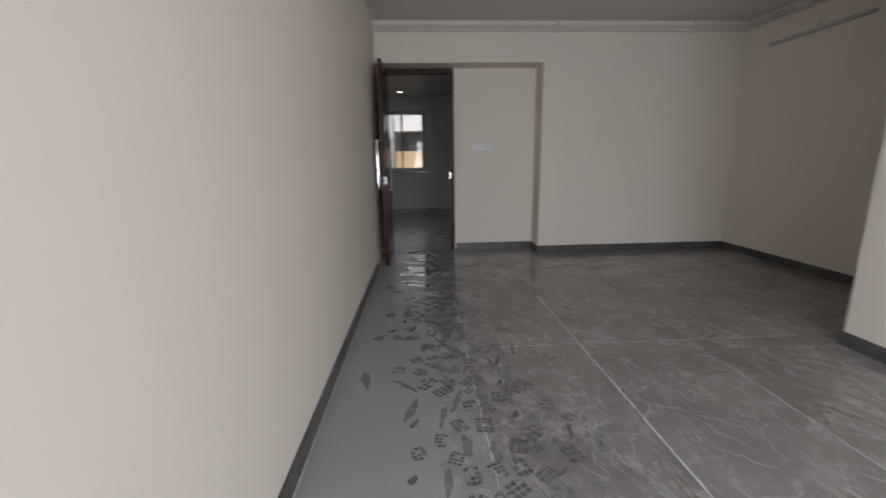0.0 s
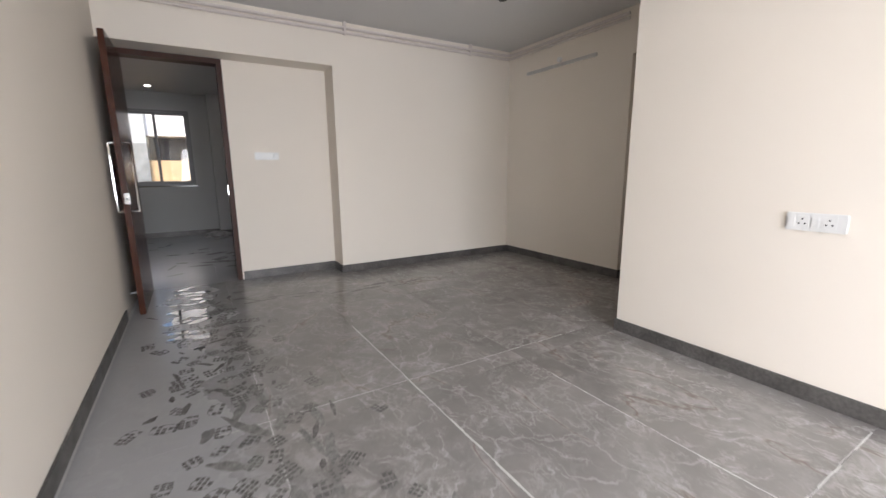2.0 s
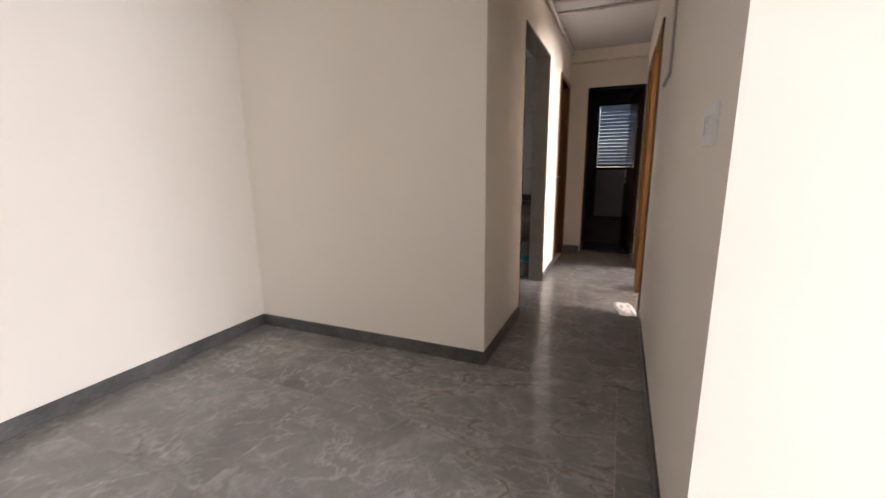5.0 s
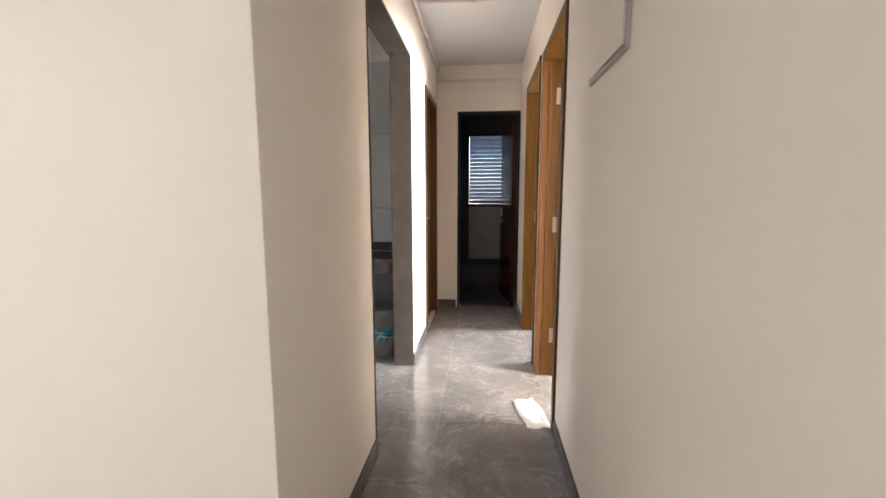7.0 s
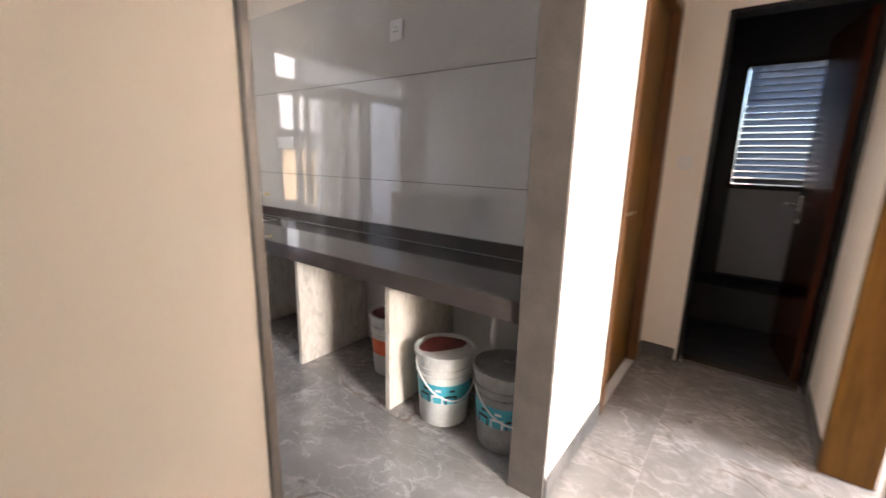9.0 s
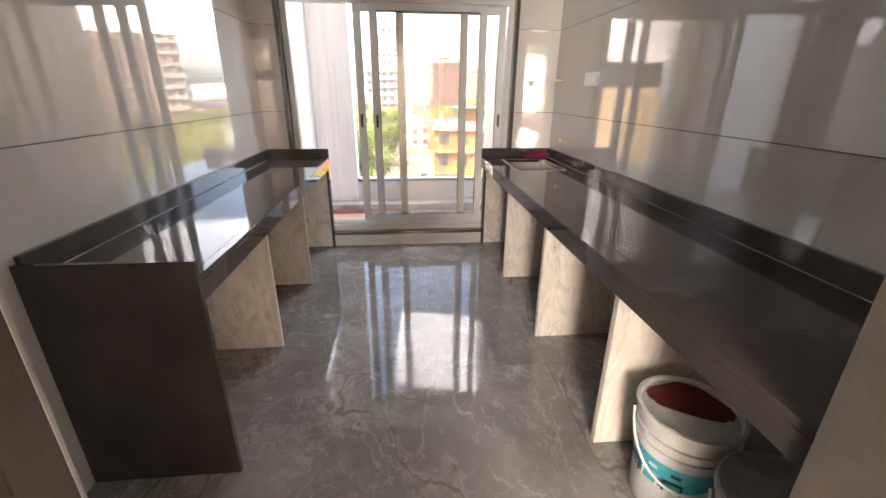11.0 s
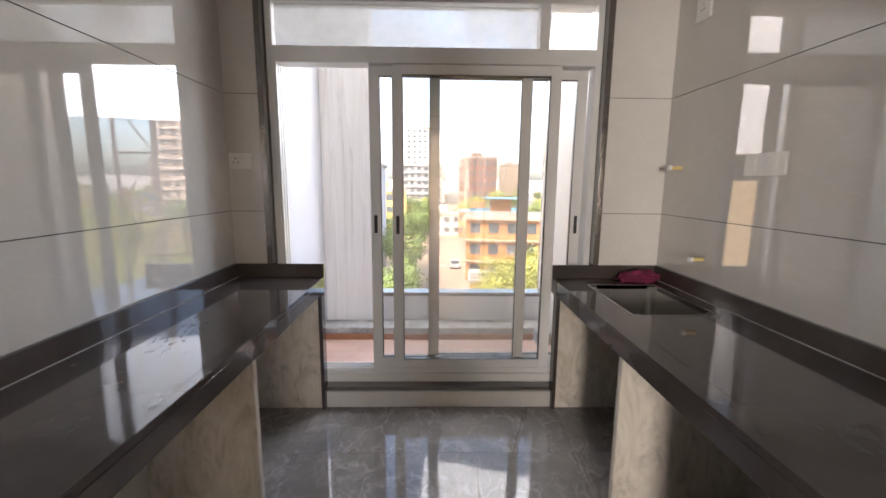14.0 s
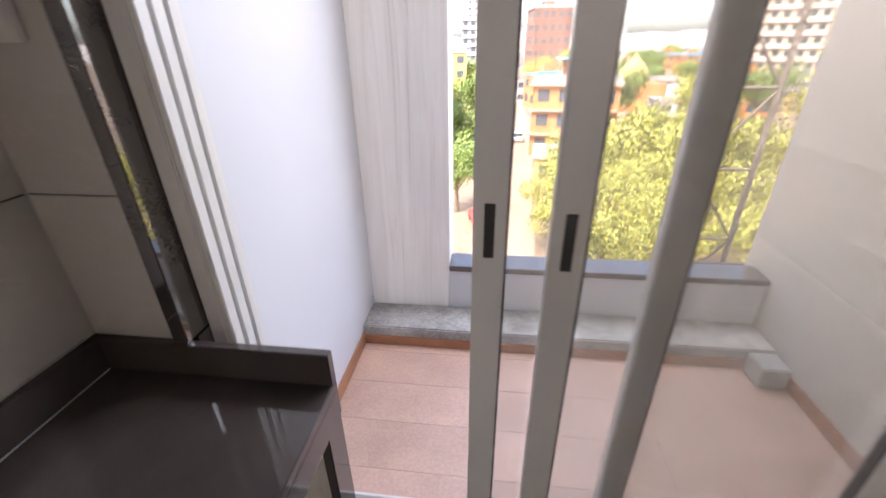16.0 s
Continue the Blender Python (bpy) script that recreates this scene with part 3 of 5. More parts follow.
def plate(name, axis, at, a0, a1, z0, z1, side, sockets, switches, label):
    """A modular switch plate on a wall; sockets and switches are fractions of its width."""
    ob = thing(name, label, "socket" if sockets else "switch")
    def slab(a, b, lo, hi, d0, d1):
        d0, d1 = sorted((at + side * d0, at + side * d1))
        return (a, d0, lo, b, d1, hi) if axis == "x" else (d0, a, lo, d1, b, hi)
    part("plate", boxes(slab(a0, a1, z0, z1, 0, 0.010), bevel=0.003), PLASTIC, ob)
    w, h, zm = a1 - a0, z1 - z0, (z0 + z1) / 2
    for f in switches:
        c = a0 + f * w
        part("rocker", boxes(slab(c - 0.014, c + 0.014, zm - 0.023, zm + 0.023, 0.009, 0.014), bevel=0.002), PLASTIC, ob)
    for f in sockets:
        c = a0 + f * w
        insert = part("socket_insert", boxes(slab(c - 0.025, c + 0.025, zm - 0.026, zm + 0.026, 0.009, 0.0115), bevel=0.001), PLASTIC, ob)
        for dx, dz in ((0, 0.013), (-0.011, -0.008), (0.011, -0.008)):
            part("socket_hole", boxes(slab(c + dx - 0.0035, c + dx + 0.0035, zm + dz - 0.0035, zm + dz + 0.0035, 0.0117, 0.0122)), BLACK, insert)
    return ob


plate("switch_plate", "x", 4.86, 1.075, 1.30, 1.192, 1.264, -1, [0.8], [0.14, 0.27, 0.40, 0.53], "white modular switch and socket plate on the recessed wall")
plate("switch_plate", "y", 2.88, 0.935, 1.152, 0.79, 0.872, -1, [0.28, 0.72], [0.5, 0.9], "white modular plate with two sockets on the cream wall")
plate("switch_plate", "x", 2.0, 3.03, 3.17, 1.19, 1.285, 1, [], [0.2, 0.5, 0.8], "white switch plate beside the corridor mouth")
plate("switch_plate", "y", 7.58, 2.715, 2.795, 1.22, 1.30, -1, [], [0.5], "small white switch on the corridor end wall")

board = thing("distribution_board", "grey-edged cream distribution board on the corridor wall", "fuse box", at=(4.54, 2.0, 1.80))
part("case", boxes((-0.19, 0.0, -0.22, 0.19, 0.010, 0.22), bevel=0.003), mottled("grey_board_edge", (0.42, 0.40, 0.37), 0.5), board)
part("cover", boxes((-0.178, 0.010, -0.208, 0.178, 0.016, 0.208), bevel=0.003), CREAM, board)


def batten(name, points, cap, label):
    """A tube light holder: a thin metal batten with its round connection box."""
    ob = thing(name, label, "tube light")
    (x0, y0, z0), (x1, y1, z1) = points
    part("batten", boxes((x0, y0, z0, x1, y1, z1), bevel=0.004), mottled("grey_batten", (0.5, 0.49, 0.48), 0.4), ob)
    part("connection_box", tube(cap, 0.027, 20), PLASTIC, ob, "round white connection box", True)
    return ob


batten("tube_light", [(4.03, 3.246, 2.165), (4.06, 4.231, 2.195)], [(4.035, 3.735, 2.235), (4.06, 3.735, 2.235)], "grey unlit tube light batten on the living room wall")


def conduit(name, points, label, clips):
    ob = thing(name, label, "pipe")
    part("pipe", tube(points, 0.014, 12), PIPE, ob, smooth=True)
    for p in clips:
        part("clip", boxes((p[0] - 0.012, p[1] - 0.018, p[2] - 0.02, p[0] + 0.012, p[1] + 0.018, H), bevel=0.002), PIPE, ob)


for dz in (2.405, 2.447):
    conduit("conduit", [(0.02, 4.555, dz), (3.9, 4.555, dz), (3.99, 4.55, dz), (4.03, 4.50, dz), (4.036, 4.4, dz), (4.036, 2.9, dz)], "painted electrical conduit run below the ceiling",
            [(1.95, 4.555, dz), (3.45, 4.555, dz)] if dz < 2.42 else [])
conduit("conduit", [(4.25, 2.835, 2.46), (7.48, 2.835, 2.46)], "painted conduit along the corridor ceiling", [(5.2, 2.835, 2.46), (6.6, 2.835, 2.46)])
for x in (5.80, 6.09):
    conduit("conduit", [(x, 2.01, 2.488), (x, 2.82, 2.488)], "painted conduit across the corridor ceiling", [(x, 2.45, 2.488)])
for x, y in ((2.958, 3.371), (1.2, 3.371), (1.2, 0.9)):
    spot = thing("ceiling_hole", "round recessed downlight hole in the ceiling, unlit", "downlight", at=(x, y, H))
    part("rim", turned([(0.034, 0.0), (0.045, -0.003), (0.045, -0.006), (0.036, -0.007)], 24, caps=False), CEILING, spot, smooth=True)
    part("well", turned([(0.0001, -0.0045), (0.036, -0.0045)], 24, caps=False), BLACK, spot)

# ---- lobby ----
GREY_FRAME = mottled("grey_aluminium", (0.16, 0.16, 0.165), 0.4, 0.05)
lob = thing("window_1", "grey aluminium sliding window of the entrance lobby", "window", kind="structure", at=(0.07, 8.7, 0.86))
part("window_frame", boxes((-0.51, 0, 0, 0.51, 0.08, 0.035), (-0.51, 0, 1.185, 0.51, 0.08, 1.22), (-0.51, 0, 0.035, -0.475, 0.08, 1.185), (0.475, 0, 0.035, 0.51, 0.08, 1.185)), GREY_FRAME, lob)
for x0, x1, y in ((-0.475, 0.04, 0.02), (0.0, 0.475, 0.05)):
    sash = part("sash", boxes((x0, y, 0.035, x0 + 0.04, y + 0.025, 1.185), (x1 - 0.04, y, 0.035, x1, y + 0.025, 1.185), (x0 + 0.04, y, 0.035, x1 - 0.04, y + 0.025, 0.075), (x0 + 0.04, y, 1.145, x1 - 0.04, y + 0.025, 1.185)), GREY_FRAME, lob)
    pane = part("pane", boxes((x0 + 0.04, y + 0.01, 0.075, x1 - 0.04, y + 0.014, 1.145)), GLASS, sash)
    pane.visible_shadow = False
part("window_sill", boxes((-0.53, -0.02, -0.02, 0.53, 0.0, 0.0), bevel=0.002), JAMB, lob)
LAMP = Nodes("lit_downlight")
LAMP.put("Emission Color", (1, 0.97, 0.9, 1))
LAMP.put("Emission Strength", 6.0)
for x, y in ((0.10, 8.15), (1.09, 8.1)):
    spot = thing("downlight", "small round lit downlight in the lobby ceiling", "downlight", at=(x, y, LOBBY_H))
    part("rim", turned([(0.045, 0.0), (0.055, -0.004), (0.055, -0.008), (0.044, -0.009)], 24, caps=False), CEILING, spot, smooth=True)
    part("lens", turned([(0.0001, -0.006), (0.044, -0.006)], 24, caps=False), LAMP.mat, spot)
rag = bmesh.new()
bmesh.ops.create_icosphere(rag, subdivisions=3, radius=1)
for v in rag.verts:
    n = noise.noise(v.co * 2.3) * 0.35 + noise.noise(v.co * 5) * 0.15
    v.co = Vector((v.co.x * 0.19, v.co.y * 0.12, max(-0.02, v.co.z * 0.075))) * (1 + n) + Vector((0.82, 8.25, 0.022))
solid("rubbish_sack", rag, mottled("dusty_sack", (0.28, 0.27, 0.25), 0.9, 0.3, 15), "crumpled dusty sack on the lobby floor", "sack", smooth=True)
# the buildings across the lane behind the lobby window
lane = thing("house_behind_lobby", "white and orange painted house across the lane", "house", at=(0, 0, -14))
part("wall", boxes((-0.4, 14, 0, 2.4, 20, 15.40)), mottled("orange_house_paint", (0.55, 0.40, 0.22), 0.9, 0.1), lane)
part("parapet", boxes((-0.4, 14.05, 16.05, 2.4, 20, 20)), mottled("white_house_paint", (0.78, 0.78, 0.76), 0.9, 0.1), lane)
part("open_storey", boxes((-0.4, 14.8, 15.40, 2.4, 20, 16.05)), BLACK, lane, "dark open storey")
part("side_wall", boxes((-7, 13.9, 0, -0.402, 20, 15.85)), mottled("grey_house_plaster", (0.24, 0.26, 0.26), 0.9, 0.2), lane)
part("side_parapet", boxes((-7, 13.95, 15.85, -0.402, 20, 16.7)), mottled("grey_green_house_paint", (0.42, 0.45, 0.44), 0.9, 0.15), lane)

# ---- kitchen ----
KX0, KX1, KY1 = 4.237, 6.55, 6.0


def holed_slab(xs, ys, z0, z1):
    """One slab with a rectangular hole through its middle."""
    bm = bmesh.new()
    grid = [[[bm.verts.new((x, y, z)) for z in (z0, z1)] for y in ys] for x in xs]
    for i in range(3):
        for j in range(3):
            if (i, j) == (1, 1):
                continue
            for k in (0, 1):
                bm.faces.new((grid[i][j][k], grid[i + 1][j][k], grid[i + 1][j + 1][k], grid[i][j + 1][k]))
    for edge in [e for e in bm.edges if len(e.link_faces) == 1 and min(w.co.z for w in e.verts) > (z0 + z1) / 2]:
        u, v = edge.verts
        low = {tuple(w.co): w for w in bm.verts}
        bm.faces.new((u, v, low[(v.co.x, v.co.y, low_z(low, v))], low[(u.co.x, u.co.y, low_z(low, u))]))
    return bm


def low_z(table, v):
    return min(key[2] for key in table if key[0] == v.co.x and key[1] == v.co.y)


def counter(name, x_wall, x_front, y0, y1, sink, label):
    """A granite worktop with a deep front edge and an upstand against the walls."""
    ob = thing(name, label, "worktop")
    side = 1 if x_front > x_wall else -1
    a, b = min(x_wall, x_front), max(x_wall, x_front)
    if sink:
        sx0, sx1, sy0, sy1 = sink
        slab = holed_slab((a, sx0, sx1, b), (y0, sy0, sy1, y1), 0.732, 0.752)
    else:
        slab = boxes((a, y0, 0.732, b, y1, 0.752), bevel=0.002)
    part("top", slab, GRANITE, ob)
    f0, f1 = sorted((x_front, x_front - side * 0.02))
    part("front_edge", boxes((f0, y0, 0.668, f1, y1, 0.7315), bevel=0.002), GRANITE, ob)
    u0, u1 = sorted((x_wall, x_wall + side * 0.02))
    part("upstand", boxes((u0, y0, 0.7525, u1, y1, 0.825), bevel=0.002), GRANITE, ob)
    part("upstand", boxes((a + (0.02 if side > 0 else 0.0), y1 - 0.02, 0.7525, b - (0.0 if side > 0 else 0.02), y1, 0.825), bevel=0.002), GRANITE, ob)
    return ob


counter("worktop", KX0, 4.715, 3.702, KY1, None, "dark grey-brown granite worktop with an upstand, dusty")
counter("worktop", KX1, 5.97, 2.996, KY1, (6.11, 6.45, 5.34, 5.83), "dark grey-brown granite worktop with an inset sink")
solid("end_panel", boxes((KX0, 3.68, 0, 4.72, 3.70, 0.806), bevel=0.002), GRANITE, "dark granite end panel of the worktop", "panel")
for x0, x1 in ((4.692, 4.712), (5.985, 6.005)):
    solid("end_panel", boxes((x0, 5.935, 0.0, x1, 6.0, 0.667), bevel=0.002), GRANITE, "narrow dark granite panel beside the balcony door", "panel")


def slab_leg(x0, x1, y, group):
    bm = boxes((x0, y, 0.0, x1, y + 0.03, 0.667), bevel=0.002)
    return solid("support_slab", bm, MARBLE, "veined white marble slab carrying the worktop", "support", group=group)


for y in (4.449, 5.209):
    slab_leg(KX0, 4.66, y, "marble supports under the worktops")
slab_leg(KX0, 4.69, 5.955, "marble supports under the worktops")
solid("support_slab", boxes((KX0, 3.7025, 0.0, 4.685, 3.722, 0.667), bevel=0.002), MARBLE, "veined white marble slab behind the end panel", "support", group="marble supports under the worktops")
for y in (3.696, 4.435, 5.212):
    slab_leg(6.018, KX1, y, "marble supports under the worktops")
slab_leg(6.006, KX1, 5.955, "marble supports under the worktops")

sink = thing("sink", "brushed steel sink bowl set into the worktop", "sink", at=(6.28, 5.585, 0.752))
bm = boxes((-0.17, -0.245, -0.19, 0.17, 0.245, 0.0))
bmesh.ops.delete(bm, geom=[f for f in bm.faces if f.normal.z > 0.9], context="FACES_ONLY")
bmesh.ops.bevel(bm, geom=[e for e in bm.edges if not e.is_boundary], offset=0.035, segments=5, affect="EDGES")
part("bowl", bm, SINK_STEEL, sink, smooth=True)
part("rim", boxes((-0.175, -0.250, 0.0005, 0.175, -0.244, 0.002), (-0.175, 0.244, 0.0005, 0.175, 0.250, 0.002), (-0.175, -0.244, 0.0005, -0.169, 0.244, 0.002), (0.169, -0.244, 0.0005, 0.175, 0.244, 0.002)), SINK_STEEL, sink)
drain = part("drain", turned([(0.0, -0.186), (0.03, -0.186), (0.045, -0.184), (0.045, -0.188)], 20, (0, 0.05, 0)), CHROME, sink, smooth=True)
pipe_ob = thing("waste_pipe", "grey plastic waste pipe under the sink", "pipe")
part("pipe", tube([(6.28, 5.63, 0.56), (6.28, 5.63, 0.30), (6.30, 5.66, 0.22), (6.42, 5.85, 0.18), (6.5, 5.93, 0.16), (6.53, 5.95, 0.0)], 0.022), mottled("grey_pipe", (0.3, 0.3, 0.29), 0.6), pipe_ob, smooth=True)
part("collar", tube([(6.28, 5.63, 0.30), (6.28, 5.63, 0.345)], 0.03, 16), BLACK, pipe_ob, smooth=True)

cloth = bmesh.new()
bmesh.ops.create_icosphere(cloth, subdivisions=4, radius=1)
for v in cloth.verts:
    n = noise.noise(v.co * 2.1) * 0.45 + noise.noise(v.co * 5.5) * 0.25 + noise.noise(v.co * 11) * 0.1
    v.co = Vector((v.co.x * 0.10, v.co.y * 0.055, v.co.z * 0.035)) * (1 + n)
    v.co = Vector((v.co.x + 0.05 * v.co.z, v.co.y, max(v.co.z, -0.02))) + Vector((6.415, 5.915, 0.775))
solid("cloth", cloth, CLOTH, "crumpled crimson cloth beside the sink", "cloth", smooth=True)
CAULK = mottled("white_sealant", (0.34, 0.33, 0.31), 0.6, 0.1, 20)
for x_wall, side, y0 in ((KX0, 1, 3.705), (KX1, -1, 3.0)):
    x = x_wall + side * 0.02
    solid("sealant", boxes((min(x, x + side * 0.004), y0, 0.7526, max(x, x + side * 0.0025), KY1 - 0.021, 0.7548), (min(x_wall, x_wall + side * 0.004), y0, 0.8255, max(x_wall, x_wall + side * 0.004), KY1 - 0.021, 0.829)), CAULK, "thin white sealant line along the upstand", "sealant", "structure")
smear = bmesh.new()
for k in range(170):
    c, s = Vector((4.46 + random.gauss(0, 0.05), 5.25 + random.gauss(0, 0.13), 0.7523)), random.uniform(0.0012, 0.0045)
    vs = [smear.verts.new(c + Vector((s * math.cos(a) * random.uniform(0.4, 1.2), s * 1.6 * math.sin(a) * random.uniform(0.4, 1.2), 0.0003))) for a in [k2 * math.pi / 4 for k2 in range(8)]]
    smear.faces.new(vs)
solid("plaster_dust", smear, mottled("grey_dust", (0.17, 0.16, 0.15), 0.9), "pale dust smeared on the dark worktop", "dust", "stuff")

plate("switch_plate", "x", KY1, 4.243, 4.362, 1.328, 1.409, -1, [0.32], [0.78], "white socket and switch plate beside the balcony door")
plate("switch_plate", "y", KX1, 5.223, 5.42, 1.301, 1.385, -1, [], [0.25, 0.5, 0.75], "white switch plate on the tiled wall")
plate("switch_plate", "y", KX1, 4.10, 4.20, 1.90, 2.01, -1, [0.5], [], "white socket plate high on the tiled wall")
plate("switch_plate", "y", KX1, 5.735, 5.84, 2.01, 2.12, -1, [0.5], [], "white socket plate high on the tiled wall")
for y, z in ((5.858, 1.348), (5.618, 0.928)):
    tap = thing("pipe_plug", "yellow plugged water pipe stub on the tiled wall", "pipe stub", at=(KX1, y, z))
    part("stub", tube([(0.0, 0, 0), (-0.055, 0, 0)], 0.010), BRASS, tap, smooth=True)
    part("cap", tube([(-0.05, 0, 0), (-0.065, 0, 0)], 0.014, 6), PLASTIC, tap)
batten("tube_light", [(4.745, 5.965, 2.355), (5.80, 6.005, 2.385)], [(5.33, 6.008, 2.42), (5.33, 5.975, 2.42)], "grey unlit tube light batten above the balcony door")


def bucket(x, y, lid, height, r, label, turn=0.0, print_material=BUCKET_BLUE, body_material=BUCKET_WHITE):
    """A paint pail with ribs under the rim, a printed sleeve, a wire handle and its contents or lid."""
    ob = thing("paint_bucket", label, "bucket", group="paint buckets under the worktop", at=(x, y, 0))
    ob.rotation_euler = (0, 0, turn)
    h = height
    part("body", turned([(r * 0.80, 0.0), (r * 0.83, 0.006), (r * 0.93, h * 0.70), (r * 0.985, h * 0.71), (r * 0.985, h * 0.73), (r * 0.94, h * 0.735), (r * 0.95, h * 0.80), (r * 1.0, h * 0.81), (r * 1.0, h * 0.83), (r * 0.96, h * 0.835),
                         (r * 0.975, h * 0.955), (r * 1.03, h * 0.96), (r * 1.03, h), (r * 0.95, h), (r * 0.93, h * 0.9), (0.0, h * 0.9)], 40), body_material, ob, smooth=True)
    sleeve = part("print", turned([(r * 0.882 + 0.0012, h * 0.36), (r * 0.918 + 0.0012, h * 0.62)], 40, caps=False), print_material, ob, "teal printed band")
    for k in range(3):
        a = -2.7 + k * 0.5
        bm = bmesh.new()
        for x0, x1, z0, z1 in ((-0.03, 0.03, 0.0, 0.012), (-0.03, -0.022, -0.03, 0.0), (0.022, 0.03, -0.03, 0.0), (-0.01, 0.02, 0.03, 0.042)):
            vs = [bm.verts.new(((r * 0.9 + 0.006) * math.cos(a + u / r), (r * 0.9 + 0.006) * math.sin(a + u / r), h * 0.45 + w)) for u, w in ((x0, z0), (x1, z0), (x1, z1), (x0, z1))]
            bm.faces.new(vs)
        part("print_mark", bm, (BLACK, PLASTIC, BLACK)[k], sleeve)
    part("handle", tube([(r * 1.04 * math.cos(a), -r * 1.06 * math.sin(a), h * 0.86 - h * 0.42 * math.sin(a)) for a in [math.pi * k / 16 for k in range(17)]], 0.0042, 6), PLASTIC, ob, "white wire handle", True)
    if lid == "lid":
        part("lid", turned([(r * 1.05, h - 0.012), (r * 1.06, h + 0.006), (r * 1.0, h + 0.01), (r * 0.9, h + 0.004), (0.0, h + 0.004)], 40), body_material, ob, "dusty grey lid", True)
        part("spout_cap", turned([(0.028, h + 0.004), (0.028, h + 0.014), (0.0, h + 0.015)], 20, (0.03, 0.03, 0)), body_material, ob, smooth=True)
    else:
        part("lid", turned([(r * 1.05, h - 0.012), (r * 1.06, h + 0.004), (r * 0.99, h + 0.006), (r * 0.94, h - 0.006), (0.0, h - 0.006)], 40), body_material, ob, "dirty white sunken lid", True)
        bm = bmesh.new()
        bm.faces.new([bm.verts.new((r * 0.9 * math.cos(a) * (0.9 + 0.1 * math.sin(5 * a)), r * 0.9 * math.sin(a) if math.sin(a) > 0 else r * 0.22 * math.sin(a), h - 0.0045)) for a in [2 * math.pi * k / 28 for k in range(28)]])
        part("paint", bm, MAROON, ob, "dried dark red paint")
    return ob


bucket(6.175, 3.475, "open", 0.36, 0.142, "white paint bucket with a teal print and dark red contents", -0.55)
bucket(6.20, 3.15, "lid", 0.36, 0.145, "grey dusty paint bucket with its lid on", -0.7, BUCKET_BLUE, mottled("cement_grey_bucket", (0.27, 0.265, 0.25), 0.7, 0.25, 9))
bucket(6.34, 3.99, "open", 0.36, 0.13, "white paint bucket with an orange print", 0.6, ORANGE)

# ---- balcony door ----
trim = thing("door_trim", "brown-grey granite trim round the balcony door", "trim", kind="structure")
part("side", boxes((4.415, 5.985, 0.826, 4.445, 6.14, 2.22), bevel=0.002), POLISHED, trim)
part("side", boxes((6.19, 5.985, 0.826, 6.22, 6.14, 2.22), bevel=0.002), POLISHED, trim)
part("head", boxes((4.415, 5.985, 2.2205, 6.22, 6.14, 2.248), bevel=0.002), POLISHED, trim)
part("side", boxes((4.43, 6.0085, 0.116, 4.448, 6.14, 0.825)), POLISHED, trim)
part("side", boxes((6.188, 6.0085, 0.116, 6.205, 6.14, 0.825)), POLISHED, trim)
part("sill", boxes((4.43, 5.975, 0.095, 6.205, 6.15, 0.115), bevel=0.002), POLISHED, trim)
solid("sill_riser", boxes((4.713, 5.962, 0.0, 5.984, 6.0075, 0.0945), bevel=0.002), GLAZE, "pale tiled step below the balcony door", "step", "structure")

FY = 6.04
slider = thing("balcony_door", "white aluminium three-panel sliding door, partly open, with fixed glass above", "sliding door", at=(0, 0, 0))
part("outer_frame", boxes((4.448, FY, 0.116, 4.482, FY + 0.11, 2.22), (6.155, FY, 0.116, 6.188, FY + 0.11, 2.22), (4.482, FY, 2.17, 6.155, FY + 0.11, 2.22), (4.482, FY, 1.875, 6.155, FY + 0.11, 1.955), bevel=0.003), ALU, slider)
part("mullion", boxes((5.857, FY, 1.955, 5.908, FY + 0.10, 2.17), bevel=0.003), ALU, slider)
part("track", boxes((4.482, FY, 0.116, 6.155, FY + 0.11, 0.165), *[(4.482, FY + 0.014 + k * 0.036, 0.165, 6.155, FY + 0.020 + k * 0.036, 0.195) for k in range(3)]), ALU, slider)
part("track_rail", boxes(*[(4.482, FY + 0.004 + k * 0.034, 0.195, 4.494, FY + 0.03 + k * 0.034, 1.875) for k in range(3)], bevel=0.002), ALU, slider)
for a, b in ((4.482, 5.857), (5.908, 6.155)):
    p = part("pane", boxes((a, FY + 0.05, 1.955, b, FY + 0.054, 2.17)), FROST if a < 5 else GLASS, slider, "frosted fixed pane" if a < 5 else "")
    p.visible_shadow = False


